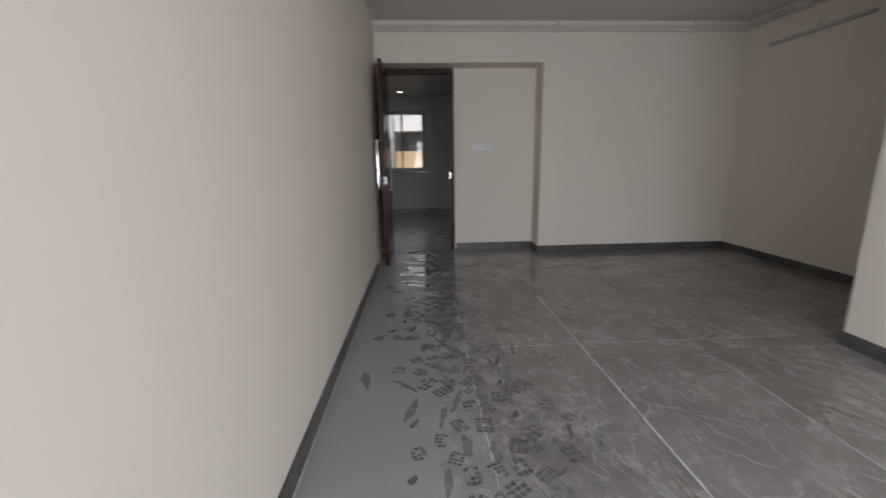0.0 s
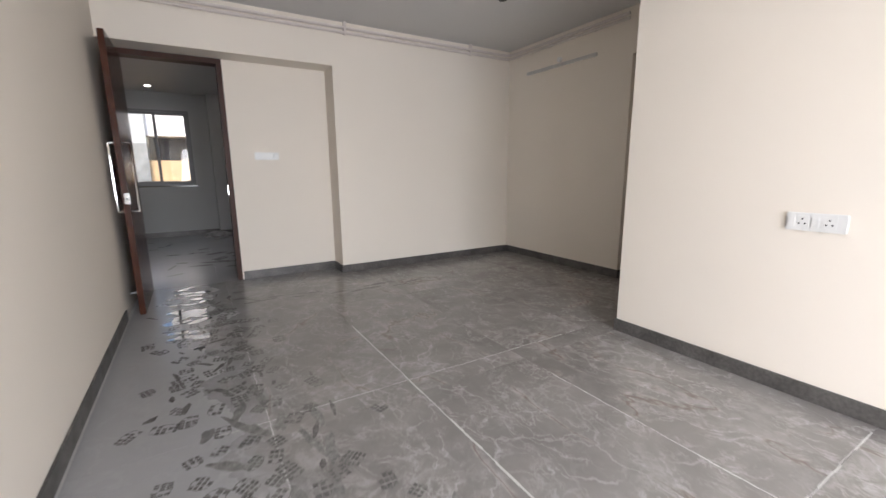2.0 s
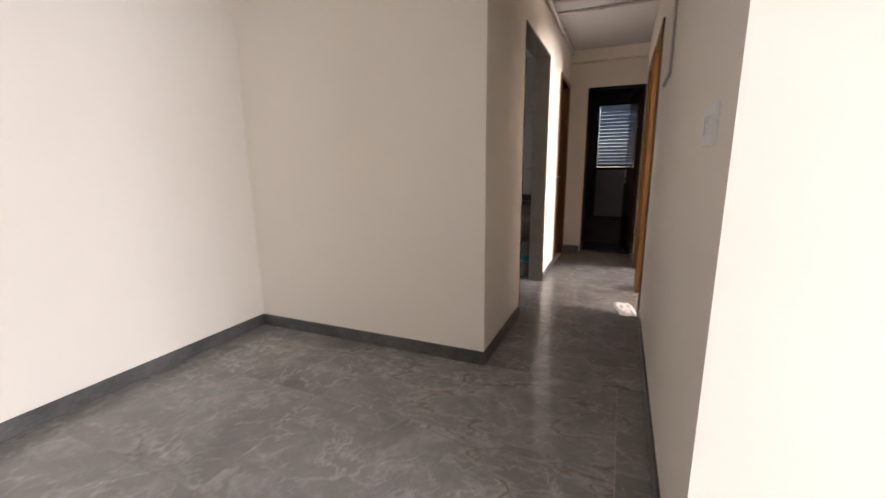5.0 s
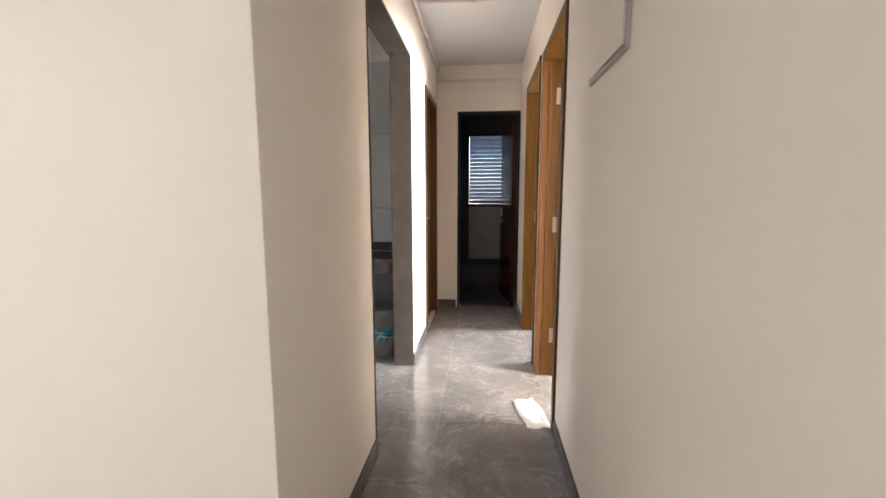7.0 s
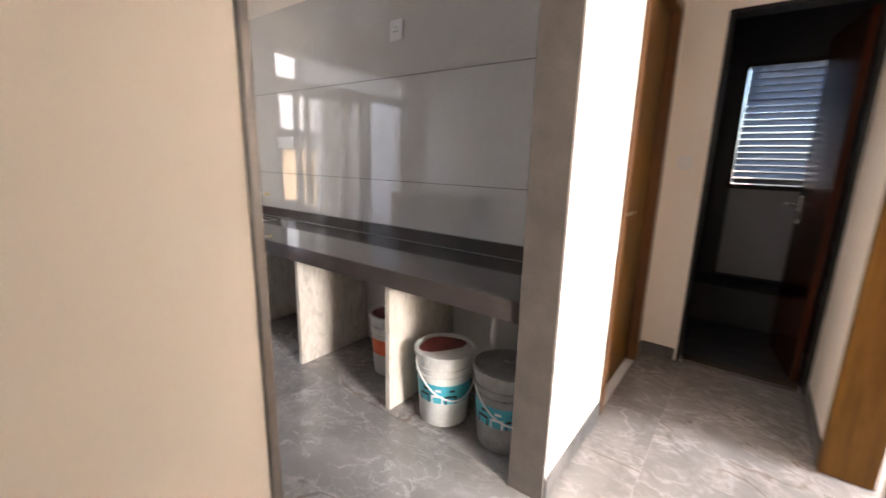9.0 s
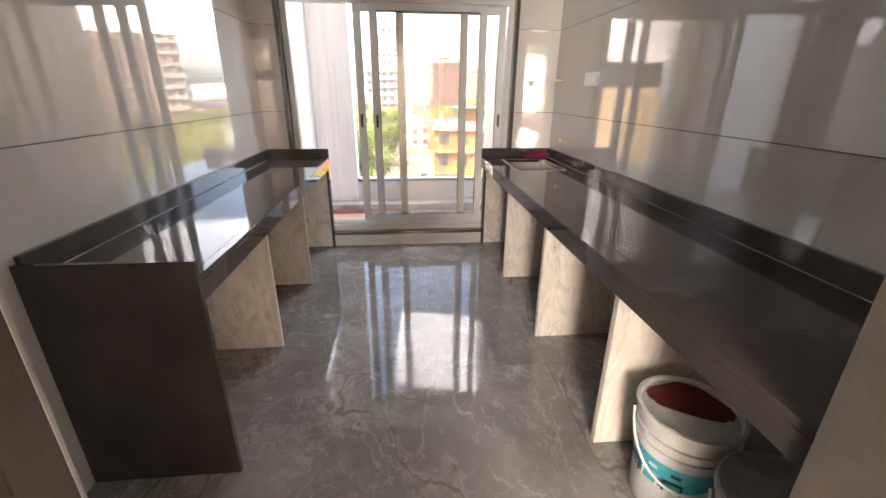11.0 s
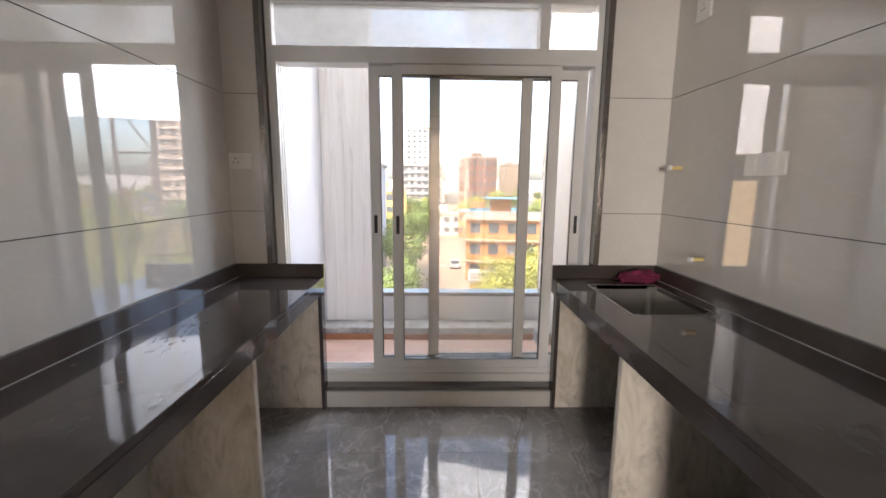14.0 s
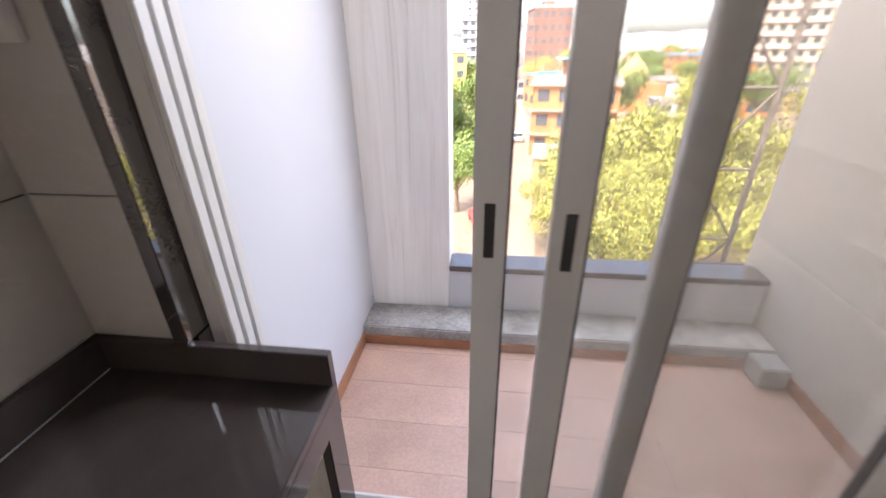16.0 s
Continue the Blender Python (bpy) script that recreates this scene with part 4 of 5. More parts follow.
def sash(x0, x1, y, handle_left, handle_right):
    w, z0, z1 = 0.056, 0.20, 1.873
    ob = part("sash", boxes((x0, y, z0, x0 + w, y + 0.03, z1), (x1 - w, y, z0, x1, y + 0.03, z1), (x0 + w, y, z0, x1 - w, y + 0.03, z0 + 0.05), (x0 + w, y, z1 - 0.05, x1 - w, y + 0.03, z1), bevel=0.003), ALU, slider)
    gasket = part("gasket", boxes((x0 + w, y + 0.004, z0 + 0.05, x0 + w + 0.004, y + 0.026, z1 - 0.05), (x1 - w - 0.004, y + 0.004, z0 + 0.05, x1 - w, y + 0.026, z1 - 0.05), (x0 + w, y + 0.004, z0 + 0.05, x1 - w, y + 0.026, z0 + 0.054), (x0 + w, y + 0.004, z1 - 0.054, x1 - w, y + 0.026, z1 - 0.05)), BLACK, ob)
    pane = part("pane", boxes((x0 + w + 0.004, y + 0.013, z0 + 0.054, x1 - w - 0.004, y + 0.017, z1 - 0.054)), GLASS, ob)
    pane.visible_shadow = False
    for on, xc in ((handle_left, x0 + w / 2), (handle_right, x1 - w / 2)):
        if on:
            part("flush_pull", boxes((xc - 0.009, y - 0.0025, 0.985, xc + 0.009, y - 0.0003, 1.085), bevel=0.001), BLACK, ob, "black recessed finger pull")


sash(5.088, 5.984, FY + 0.004, True, False)
sash(4.963, 5.841, FY + 0.040, True, False)
sash(5.285, 6.150, FY + 0.076, False, True)

# ---- balcony ----
wall("wall_above_balcony_door", "x", 6.0, 6.14, 4.0, 6.7, H + 0.15, 3.1, material=PLASTER, label="white outer wall above the balcony door")
wall("balcony_wall_west", "y", 4.24, 4.395, 6.14, 7.45, -0.3, 2.85, material=PLASTER, label="white painted balcony side wall")
wall("balcony_wall_east", "y", 6.26, 6.42, 6.14, 7.40, -0.3, 2.85, material=GREY_PLASTER, label="beige plaster balcony side wall")
solid("balcony_floor", boxes((4.395, 6.14, -0.25, 6.26, 7.0, -0.012)), mottled("pinkish_grout", (0.42, 0.30, 0.245), 0.9, 0.1, 8), "balcony slab", "floor", "structure")
solid("balcony_ledge", boxes((4.395, 7.0, -0.25, 6.26, 7.205, 0.095), bevel=0.006), CONCRETE, "rough grey concrete ledge at the balcony edge", "ledge", "structure")
solid("balcony_skirting", boxes((4.405, 6.988, -0.012, 6.245, 6.9995, 0.045), bevel=0.002), TERRACOTTA, "orange-brown tile edging along the ledge", "skirting", "structure")
solid("balcony_side_skirting", boxes((4.3955, 6.15, -0.012, 4.405, 6.9995, 0.06), bevel=0.002), TERRACOTTA, "orange-brown tile skirting", "skirting", "structure")
solid("balcony_side_skirting", boxes((6.25, 6.15, -0.012, 6.2595, 6.9995, 0.06), bevel=0.002), TERRACOTTA, "orange-brown tile skirting", "skirting", "structure")
solid("balcony_pillar", boxes((4.395, 7.205, -0.25, 4.80, 7.40, 2.85), bevel=0.004), STREAK, "stained white stone pillar at the balcony edge", "pillar", "structure")
solid("balcony_parapet", boxes((4.80, 7.205, -0.25, 6.26, 7.32, 0.31)), PLASTER, "low pale balcony parapet", "parapet", "structure")
solid("parapet_coping", boxes((4.80, 7.19, 0.3105, 6.26, 7.335, 0.34), bevel=0.003), JAMB, "dark granite coping on the parapet", "coping", "structure")
solid("balcony_slab_above", boxes((4.0, 6.14, 2.85, 6.6, 7.45, 3.0)), CEILING, "white underside of the balcony above", "ceiling", "structure")
POLE = mottled("rusty_scaffold_pole", (0.16, 0.13, 0.11), 0.7, 0.3)
scaffold = thing("scaffold", "rusty lattice mast of scaffold poles outside the parapet", "scaffold", at=(6.98, 9.2, 0))
for dx, dy in ((-0.24, 0.0), (0.24, 0.0), (0.0, 0.42)):
    part("upright", tube([(dx, dy, -14), (dx, dy, 7)], 0.024), POLE, scaffold, smooth=True)
for k in range(14):
    z = -3.0 + k * 0.66
    part("ledger", tube([(-0.24, 0.0, z), (0.24, 0.0, z)], 0.015, 8), POLE, scaffold, smooth=True)
    part("brace", tube([(-0.24 if k % 2 else 0.24, 0.0, z), (0.24 if k % 2 else -0.24, 0.0, z + 0.66)], 0.012, 8), POLE, scaffold, smooth=True)
    part("brace", tube([(-0.24, 0.0, z), (0.0, 0.42, z + 0.66)], 0.012, 8), POLE, scaffold, smooth=True)
part("tie_rod", tube([(-1.35, -1.55, 0.16), (-0.1, -1.5, 0.17)], 0.010, 8), POLE, scaffold, smooth=True)
solid("concrete_block", boxes((6.13, 6.87, 0.0, 6.245, 6.985, 0.10), bevel=0.006), CONCRETE, "small grey concrete block beside the ledge", "block")

# ---- the town below ----
G = -14.0
# far haze put into a self-lit pale card; no real hills stand there
HAZE = Nodes("glowing_haze")
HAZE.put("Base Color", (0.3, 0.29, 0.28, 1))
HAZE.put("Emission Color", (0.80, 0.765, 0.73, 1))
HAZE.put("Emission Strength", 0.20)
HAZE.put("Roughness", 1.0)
hills = bmesh.new()
ring = []
for k in range(121):
    a = radians(-75 + 150 * k / 120)
    h = 22 + 16 * noise.noise(Vector((k * 0.11, 0, 0))) + 4 * noise.noise(Vector((k * 0.6, 3, 0)))
    ring.append((hills.verts.new((700 * math.sin(a), 700 * math.cos(a), G - 2)), hills.verts.new((705 * math.sin(a), 705 * math.cos(a), G + h))))
for (a, b), (c, d) in zip(ring, ring[1:]):
    hills.faces.new((a, c, d, b))
solid("backdrop", hills, HAZE.mat, "glowing pale haze card with a hilly rim on the horizon", "hills", "structure")
solid("ground", boxes((-2500, 8.9, G - 1, 2500, 3500, G)), mottled("dry_earth", (0.17, 0.125, 0.08), 0.95, 0.25, 0.08, 1.5, 0.2), "dry brown earth of the town below", "ground", "structure")
road = bmesh.new()
line = [(4.5, 22), (7.0, 45), (9.0, 90), (10.5, 150), (9, 230), (4, 330)]
prev = None
for x, y in line:
    pair = (road.verts.new((x - 2.6, y, G + 0.02)), road.verts.new((x + 2.6, y, G + 0.02)))
    if prev:
        road.faces.new((prev[0], prev[1], pair[1], pair[0]))
    prev = pair
solid("road", road, mottled("dusty_road", (0.24, 0.175, 0.12), 0.95, 0.15, 0.5, 4, 0.2), "dusty tan road between trees and houses", "road", "structure")


def paint(name, colour):
    return mottled(name, colour, 0.9, 0.12, 0.4, 6, 0.0)


P_WHITE, P_ORANGE, P_YELLOW = paint("white_facade", (0.42, 0.415, 0.41)), paint("orange_facade", (0.36, 0.155, 0.055)), paint("yellow_facade", (0.36, 0.26, 0.09))
P_RED, P_GREY, P_TAN = paint("red_brown_facade", (0.15, 0.07, 0.05)), paint("grey_facade", (0.24, 0.235, 0.23)), paint("tan_facade", (0.30, 0.22, 0.15))
P_WINDOW, P_BLUE = mottled("far_window", (0.06, 0.07, 0.08), 0.2, 0.1), paint("blue_sheet", (0.08, 0.22, 0.33))
P_ROOF = paint("grey_roof", (0.24, 0.22, 0.20))


def building(name, x, y, w, d, h, storeys, bays, wall_mat, label, band=None, turn=0.0, roof_mat=P_ROOF, top=True):
    """A block with recessed windows storey by storey, floor bands and a parapet roof."""
    ob = thing(name, label, "building", at=(x, y, G))
    ob.rotation_euler = (0, 0, turn)
    part("wall", boxes((-w / 2, -d / 2, 0, w / 2, d / 2, h)), wall_mat, ob)
    part("roof", boxes((-w / 2 - 0.3, -d / 2 - 0.3, h, w / 2 + 0.3, d / 2 + 0.3, h + 0.35), (-w / 2, -d / 2, h + 0.35, w / 2, -d / 2 + 0.2, h + 1.1)), roof_mat, ob)
    if top:
        part("stair_head", boxes((-w * 0.18, -d * 0.1, h + 0.35, w * 0.12, d * 0.3, h + 2.8)), wall_mat, ob)
    sh, bw = h / storeys, w / bays
    shared = mesh_of("window", boxes((-bw * 0.27, -0.06, 0, bw * 0.27, 0.05, sh * 0.48)), P_WINDOW)
    shared_side = mesh_of("window", boxes((-0.06, -bw * 0.27, 0, 0.05, bw * 0.27, sh * 0.48)), P_WINDOW)
    for s in range(storeys):
        z = s * sh + sh * 0.3
        for k in range(bays):
            win = new("window", shared)
            win.parent, win.location = ob, (-w / 2 + (k + 0.5) * bw, -d / 2, z)
        for k in range(max(1, int(d / bw))):
            win = new("window", shared_side)
            win.parent, win.location = ob, (-w / 2, -d / 2 + (k + 0.5) * bw, z)
        if band:
            part("floor_band", boxes((-w / 2 - 0.5, -d / 2 - 0.7, s * sh + sh - 0.25, w / 2 + 0.1, -d / 2 + 0.1, s * sh + sh)), band, ob)
    return ob


building("orange_house", 16.5, 72, 11.5, 10, 10.0, 3, 4, P_ORANGE, "three-storey orange house with open balconies", P_TAN, -0.12)
building("red_office_block", 24, 190, 14, 16, 26, 6, 5, P_RED, "dark red-brown office block", None, 0.1)
building("white_tower", -4, 300, 22, 18, 52, 15, 6, P_WHITE, "tall white apartment tower", None, 0.05)
building("unfinished_block", -1, 215, 20, 16, 24, 7, 6, P_GREY, "grey unfinished concrete block", P_WHITE)
building("apartment_tower", 84, 150, 22, 16, 35, 11, 8, paint("peach_facade", (0.46, 0.36, 0.28)), "tall tan apartment tower with balcony bands", P_WHITE, -0.45)
building("yellow_house", -9, 120, 12, 10, 13, 4, 4, P_YELLOW, "four-storey yellow painted house", None, 0.1)
building("cream_block", -6.6, 60, 9, 12, 17.5, 5, 3, P_WHITE, "cream apartment block close to the road")
building("white_house", 8, 130, 9, 8, 6, 2, 3, P_WHITE, "small white house by the road", None, 0.2)
building("yellow_shed", 14, 56, 8, 6, 3.2, 1, 3, P_YELLOW, "low yellow shed with a pale roof", None, -0.1, top=False)
shelter = thing("roof_shelter", "blue sheet shelter on the orange house roof", "shelter", at=(17, 71, G + 10.35))
for dx, dy in ((-3, -2), (3, -2), (-3, 2), (3, 2)):
    part("post", boxes((dx - 0.08, dy - 0.08, 0, dx + 0.08, dy + 0.08, 2.6)), P_GREY, shelter)
sheet = part("sheet", boxes((-3.6, -2.8, 2.6, 3.6, 2.8, 2.7)), P_BLUE, shelter)
temple = thing("dome_hall", "orange hall with a pale yellow dome", "temple", at=(38, 118, G))
part("wall", boxes((-6, -6, 0, 6, 6, 6)), P_ORANGE, temple)
part("dome", turned([(3.4, 6.0), (3.5, 7.0), (3.1, 8.6), (2.0, 10.2), (0.8, 11.2), (0.15, 12.2), (0.0, 12.6)], 24), P_YELLOW, temple, smooth=True)

rng = random.Random(5)
mats = [P_WHITE, P_TAN, P_ORANGE, P_YELLOW, P_GREY]
protos = [building("small_house", 40 + 9 * k, 95 + 6 * k, 8 + k, 7, 4.5 + 1.5 * (k % 3), 2 + k % 2, 3, mats[k], ("white", "tan", "orange", "yellow", "grey")[k] + " low house in the town", None, 0.1 * k, P_BLUE if k == 2 else P_ROOF, k % 2 == 0) for k in range(5)]
for p in protos:
    p["group"] = "low houses of the town"
for k in range(95):
    y = rng.uniform(110, 520)
    x = rng.uniform(-0.55, 0.95) * y
    if abs(x - 9) < 9 and y < 330 or (abs(x - 24) < 14 and abs(y - 190) < 22) or (abs(x - 78) < 20 and abs(y - 150) < 20):
        continue
    copy_thing(protos[k % 5], pose(x, y, G, 0, 0, rng.uniform(-25, 25)))
for k in range(14):
    y = rng.uniform(380, 560)
    x = rng.uniform(-0.5, 0.8) * y
    h = rng.uniform(24, 48)
    if k < 4:
        base = building("distant_tower", x, y, rng.uniform(14, 22), 16, h, 8, 5, mats[k % 2], "hazy pale apartment tower far off", None, rng.uniform(-0.4, 0.4))
        far = [base] if k == 0 else far + [base]
    else:
        copy_thing(far[k % 4], pose(x, y, G, 0, 0, rng.uniform(-25, 25)))


def leaf_material(name, dark, light):
    m = Nodes(name)
    geo = m.add("ShaderNodeNewGeometry")
    m.link(m.ramp(geo.outputs["Random Per Island"], [(0.0, dark), (1.0, light)]), m.bsdf.inputs["Base Color"])
    m.put("Roughness", 0.7)
    return m.mat


LEAF = leaf_material("tree_leaves", (0.06, 0.11, 0.02), (0.17, 0.22, 0.04))
LEAF2 = leaf_material("yellow_green_leaves", (0.13, 0.16, 0.025), (0.33, 0.31, 0.05))
BARK = mottled("bark", (0.12, 0.09, 0.06), 0.95, 0.3)


def tree(x, y, h, r, material, label):
    """A tapered trunk with limbs, and a crown of many small leaf clumps."""
    ob = thing("tree", label, "tree", at=(x, y, G))
    part("trunk", turned([(h * 0.035, 0), (h * 0.025, h * 0.3), (h * 0.015, h * 0.6), (0.0, h * 0.8)], 8), BARK, ob, smooth=True)
    verts, faces = [], []
    centres = []
    for k in range(9):
        a, rad = rng.uniform(0, 6.28), r * rng.uniform(0.2, 0.72)
        c = Vector((rad * math.cos(a), rad * math.sin(a), h * rng.uniform(0.42, 0.86)))
        centres.append((c, r * rng.uniform(0.32, 0.52)))
        part("limb", tube([(0, 0, h * 0.28), tuple(c * 0.5 + Vector((0, 0, h * 0.12))), tuple(c)], h * 0.009, 5), BARK, ob)
    for k in range(4200):
        c, cr = centres[k % 9]
        way = Vector((rng.gauss(0, 1), rng.gauss(0, 1), rng.gauss(0, 0.8))).normalized()
        p = c + way * cr * rng.uniform(0.55, 1.12)
        u = way.orthogonal().normalized() * r * rng.uniform(0.016, 0.036)
        v = way.cross(u).normalized() * r * rng.uniform(0.014, 0.032)
        u = u + way * r * rng.uniform(-0.03, 0.03)
        n = len(verts)
        verts += [p - u - v, p + u - v * 0.4, p + u * 0.3 + v, p - u * 0.8 + v * 0.6]
        faces.append((n, n + 1, n + 2, n + 3))
    data = bpy.data.meshes.new("crown")
    data.from_pydata([tuple(v) for v in verts], [], faces)
    data.materials.append(material)
    crown = new("crown", data)
    crown.parent = ob
    return ob


t1 = tree(15, 46, 7.5, 4.2, LEAF2, "yellow-green leafy tree below the balcony")
t2 = tree(0.5, 62, 10, 4.6, LEAF, "green leafy tree beside the road")
t3 = tree(1.5, 44, 8, 3.4, LEAF, "dense green tree beside the road")
t4 = tree(21, 50, 9, 4.8, LEAF2, "broad yellow-green tree below the balcony")
for x, y, z, s, base in ((10.5, 42, 10, 0.72, t1), (12.5, 31, 50, 0.68, t4), (17, 33, 130, 0.8, t1), (22, 30, 210, 0.75, t4), (27, 37, 260, 0.9, t1), (10.2, 36, 310, 0.65, t1), (31, 30, 20, 1.1, t4), (14.5, 38, 170, 0.7, t4), (20, 46, 95, 0.8, t1), (18, 41, 200, 0.75, t4), (25, 58, 80, 1.1, t1), (12.5, 50, 120, 0.8, t4), (29, 48, 40, 1.0, t4), (22, 38, 300, 0.95, t1), (0.5, 92, 60, 1.1, t2), (2.5, 110, 140, 1.0, t2),
                         (-4, 76, 30, 1.2, t2), (-8, 60, 200, 1.3, t3), (0, 135, 250, 1.2, t2), (33, 66, 20, 1.2, t1), (28, 92, 70, 1.2, t2), (40, 80, 260, 1.3, t4), (52, 90, 100, 1.3, t2), (36, 44, 190, 1.2, t1), (46, 60, 15, 1.3, t4), (60, 72, 160, 1.4, t2)):
    base.scale = (s, s, s)
    copy_thing(base, pose(x, y, G, 0, 0, z))
for base in (t1, t2, t3, t4):
    base.scale = (1, 1, 1)
for k in range(110):
    y = rng.uniform(120, 420)
    x = rng.uniform(-0.5, 0.95) * y
    if abs(x - 9) < 7 and y < 330:
        continue
    base = (t1, t2, t3, t4)[k % 4]
    s = rng.uniform(0.8, 1.5)
    base.scale = (s, s, s)
    copy_thing(base, pose(x, y, G, 0, 0, rng.uniform(0, 360)))
for base in (t1, t2, t3, t4):
    base.scale = (1, 1, 1)


def car(x, y, turn, material, label):
    ob = thing("parked_car", label, "car", at=(x, y, G + 0.02))
    ob.rotation_euler = (0, 0, turn)
    bm = boxes((-0.85, -2.0, 0.3, 0.85, 2.0, 0.85), bevel=0.12)
    part("body", bm, material, ob)
    part("cabin", boxes((-0.75, -1.2, 0.85, 0.75, 1.0, 1.4), bevel=0.15), P_WINDOW, ob)
    part("roof", boxes((-0.68, -0.9, 1.38, 0.68, 0.7, 1.45), bevel=0.03), material, ob)
    for dx in (-0.8, 0.8):
        for dy in (-1.25, 1.25):
            part("wheel", tube([(dx - 0.1, dy, 0.32), (dx + 0.1, dy, 0.32)], 0.32, 14), BLACK, ob)


car(4.6, 47, 0.1, P_WHITE, "white car parked beside the road")
car(4.0, 41, 0.2, paint("red_car_paint", (0.45, 0.04, 0.03)), "red car parked beside the road")
car(9.0, 78, 0.0, P_WHITE, "white car on the dusty road")

# ---- marks on the living room floor ----
rngf = random.Random(11)
WET = mottled("wet_muddy_print", (0.150, 0.143, 0.136), 0.16, 0.35, 30)
prints, damp = bmesh.new(), bmesh.new()
lift = [0.0]


def outline(bm, cx, cy, turn, pts, z):
    c, s = math.cos(turn), math.sin(turn)
    bm.faces.new([bm.verts.new((cx + px * c - py * s, cy + px * s + py * c, z + lift[0])) for px, py in pts])


def shoe(bm, cx, cy, turn, size):
    """The stamp of a boot's tread: rows of lugs within a rounded outline, some of them missing."""
    w, h = 0.034 * size, 0.043 * size * rngf.uniform(0.8, 1.3)
    cols, rows = 3, rngf.choice((3, 4, 5))
    gone = rngf.uniform(0.05, 0.3)
    for i in range(cols):
        for j in range(rows):
            u, v = (i + 0.5) / cols * 2 - 1, (j + 0.5) / rows * 2 - 1
            if u * u * 0.55 + v * v * 0.75 > 0.8 or rngf.random() < gone:
                continue
            a, b = w / cols * 0.84, h / rows * 0.74
            lean = 0.25 * b * rngf.uniform(-1, 1)
            outline(bm, cx, cy, turn, [(u * w - a, v * h - b + lean), (u * w + a * rngf.uniform(0.8, 1.0), v * h - b), (u * w + a, v * h + b * rngf.uniform(0.7, 1.0)), (u * w - a * 0.95, v * h + b + lean)], 0.0006)
    rim = [(w * 1.06 * math.cos(t), h * 1.06 * math.sin(t)) for t in [k * math.pi / 8 for k in range(17)]]
    for (x0, y0), (x1, y1) in zip(rim, rim[1:]):
        if rngf.random() < 0.75:
            outline(bm, cx, cy, turn, [(x0, y0), (x1, y1), (x1 * 0.93, y1 * 0.93), (x0 * 0.93, y0 * 0.93)], 0.0006)


def blot(bm, cx, cy, turn, a, b, z=0.0008):
    pts = []
    for k in range(14):
        ang = 2 * math.pi * k / 14
        f = 0.75 + 0.5 * noise.noise(Vector((math.cos(ang) * 1.3 + cx * 7, math.sin(ang) * 1.3, cy * 7)))
        pts.append((a * f * math.cos(ang), b * f * math.sin(ang)))
    outline(bm, cx, cy, turn, pts, z)


spots = []
while len(spots) < 235:
    f = rngf.random()
    cx, cy = max(0.16, 0.44 + 0.36 * (1 - f) + rngf.gauss(0, 0.10 + 0.10 * (1 - f))), 0.5 + 4.0 * f
    gap = 0.052
    if any((cx - x) ** 2 + ((cy - y) * 0.62) ** 2 < gap ** 2 for x, y in spots):
        if rngf.random() < 0.985:
            continue
    spots.append((cx, cy))
for n, (cx, cy) in enumerate(spots):
    lift[0] = n * 6e-6
    if rngf.random() < 0.62:
        shoe(prints, cx, cy, rngf.choice((0, math.pi)) + rngf.gauss(0, 0.6), rngf.uniform(0.75, 1.15))
    elif cy > 2.4 or rngf.random() < 0.25:
        blot(prints, cx, cy, rngf.gauss(1.57, 0.6), rngf.uniform(0.03, 0.085), rngf.uniform(0.010, 0.022))
    else:
        blot(damp, cx, cy, rngf.gauss(1.57, 0.4), rngf.uniform(0.06, 0.15), rngf.uniform(0.018, 0.036), 0.0005)
for k in range(16):
    lift[0] += 6e-6
    blot(prints, 0.75 + k * 0.105 + rngf.gauss(0, 0.03), 4.05 - 0.02 * k + rngf.choice((0, 0.13)) + rngf.gauss(0, 0.025), rngf.gauss(0.0, 0.15), rngf.uniform(0.06, 0.16), rngf.uniform(0.012, 0.024))
for k in range(46):
    lift[0] += 6e-6
    blot(damp, rngf.uniform(-0.5, 1.4), rngf.uniform(5.1, 8.1), rngf.gauss(0.2, 0.5), rngf.uniform(0.06, 0.22), rngf.uniform(0.02, 0.06), 0.0005)
solid("damp_smears", damp, mottled("drying_wet_smear", (0.205, 0.198, 0.19), 0.22, 0.3, 25), "half-dried damp smears among the footprints", "smears", "stuff")
solid("footprints", prints, WET, "dark wet muddy footprints leading in from the entrance", "footprints", "stuff")
PUDDLE = Nodes("standing_water")
PUDDLE.put("Base Color", (0.06, 0.058, 0.056, 1))
PUDDLE.put("Roughness", 0.01)
PUDDLE.put("Specular IOR Level", 0.9)
water = bmesh.new()
for k in range(40):
    lift[0] += 6e-6
    blot(water, 0.39 + rngf.gauss(0, 0.06), 4.05 + rngf.gauss(0, 0.36), rngf.uniform(-0.5, 0.5), rngf.uniform(0.045, 0.11), rngf.uniform(0.025, 0.06), 0.0011)
solid("water_puddles", water, PUDDLE.mat, "small puddles of water on the floor by the entrance", "puddles", "stuff")

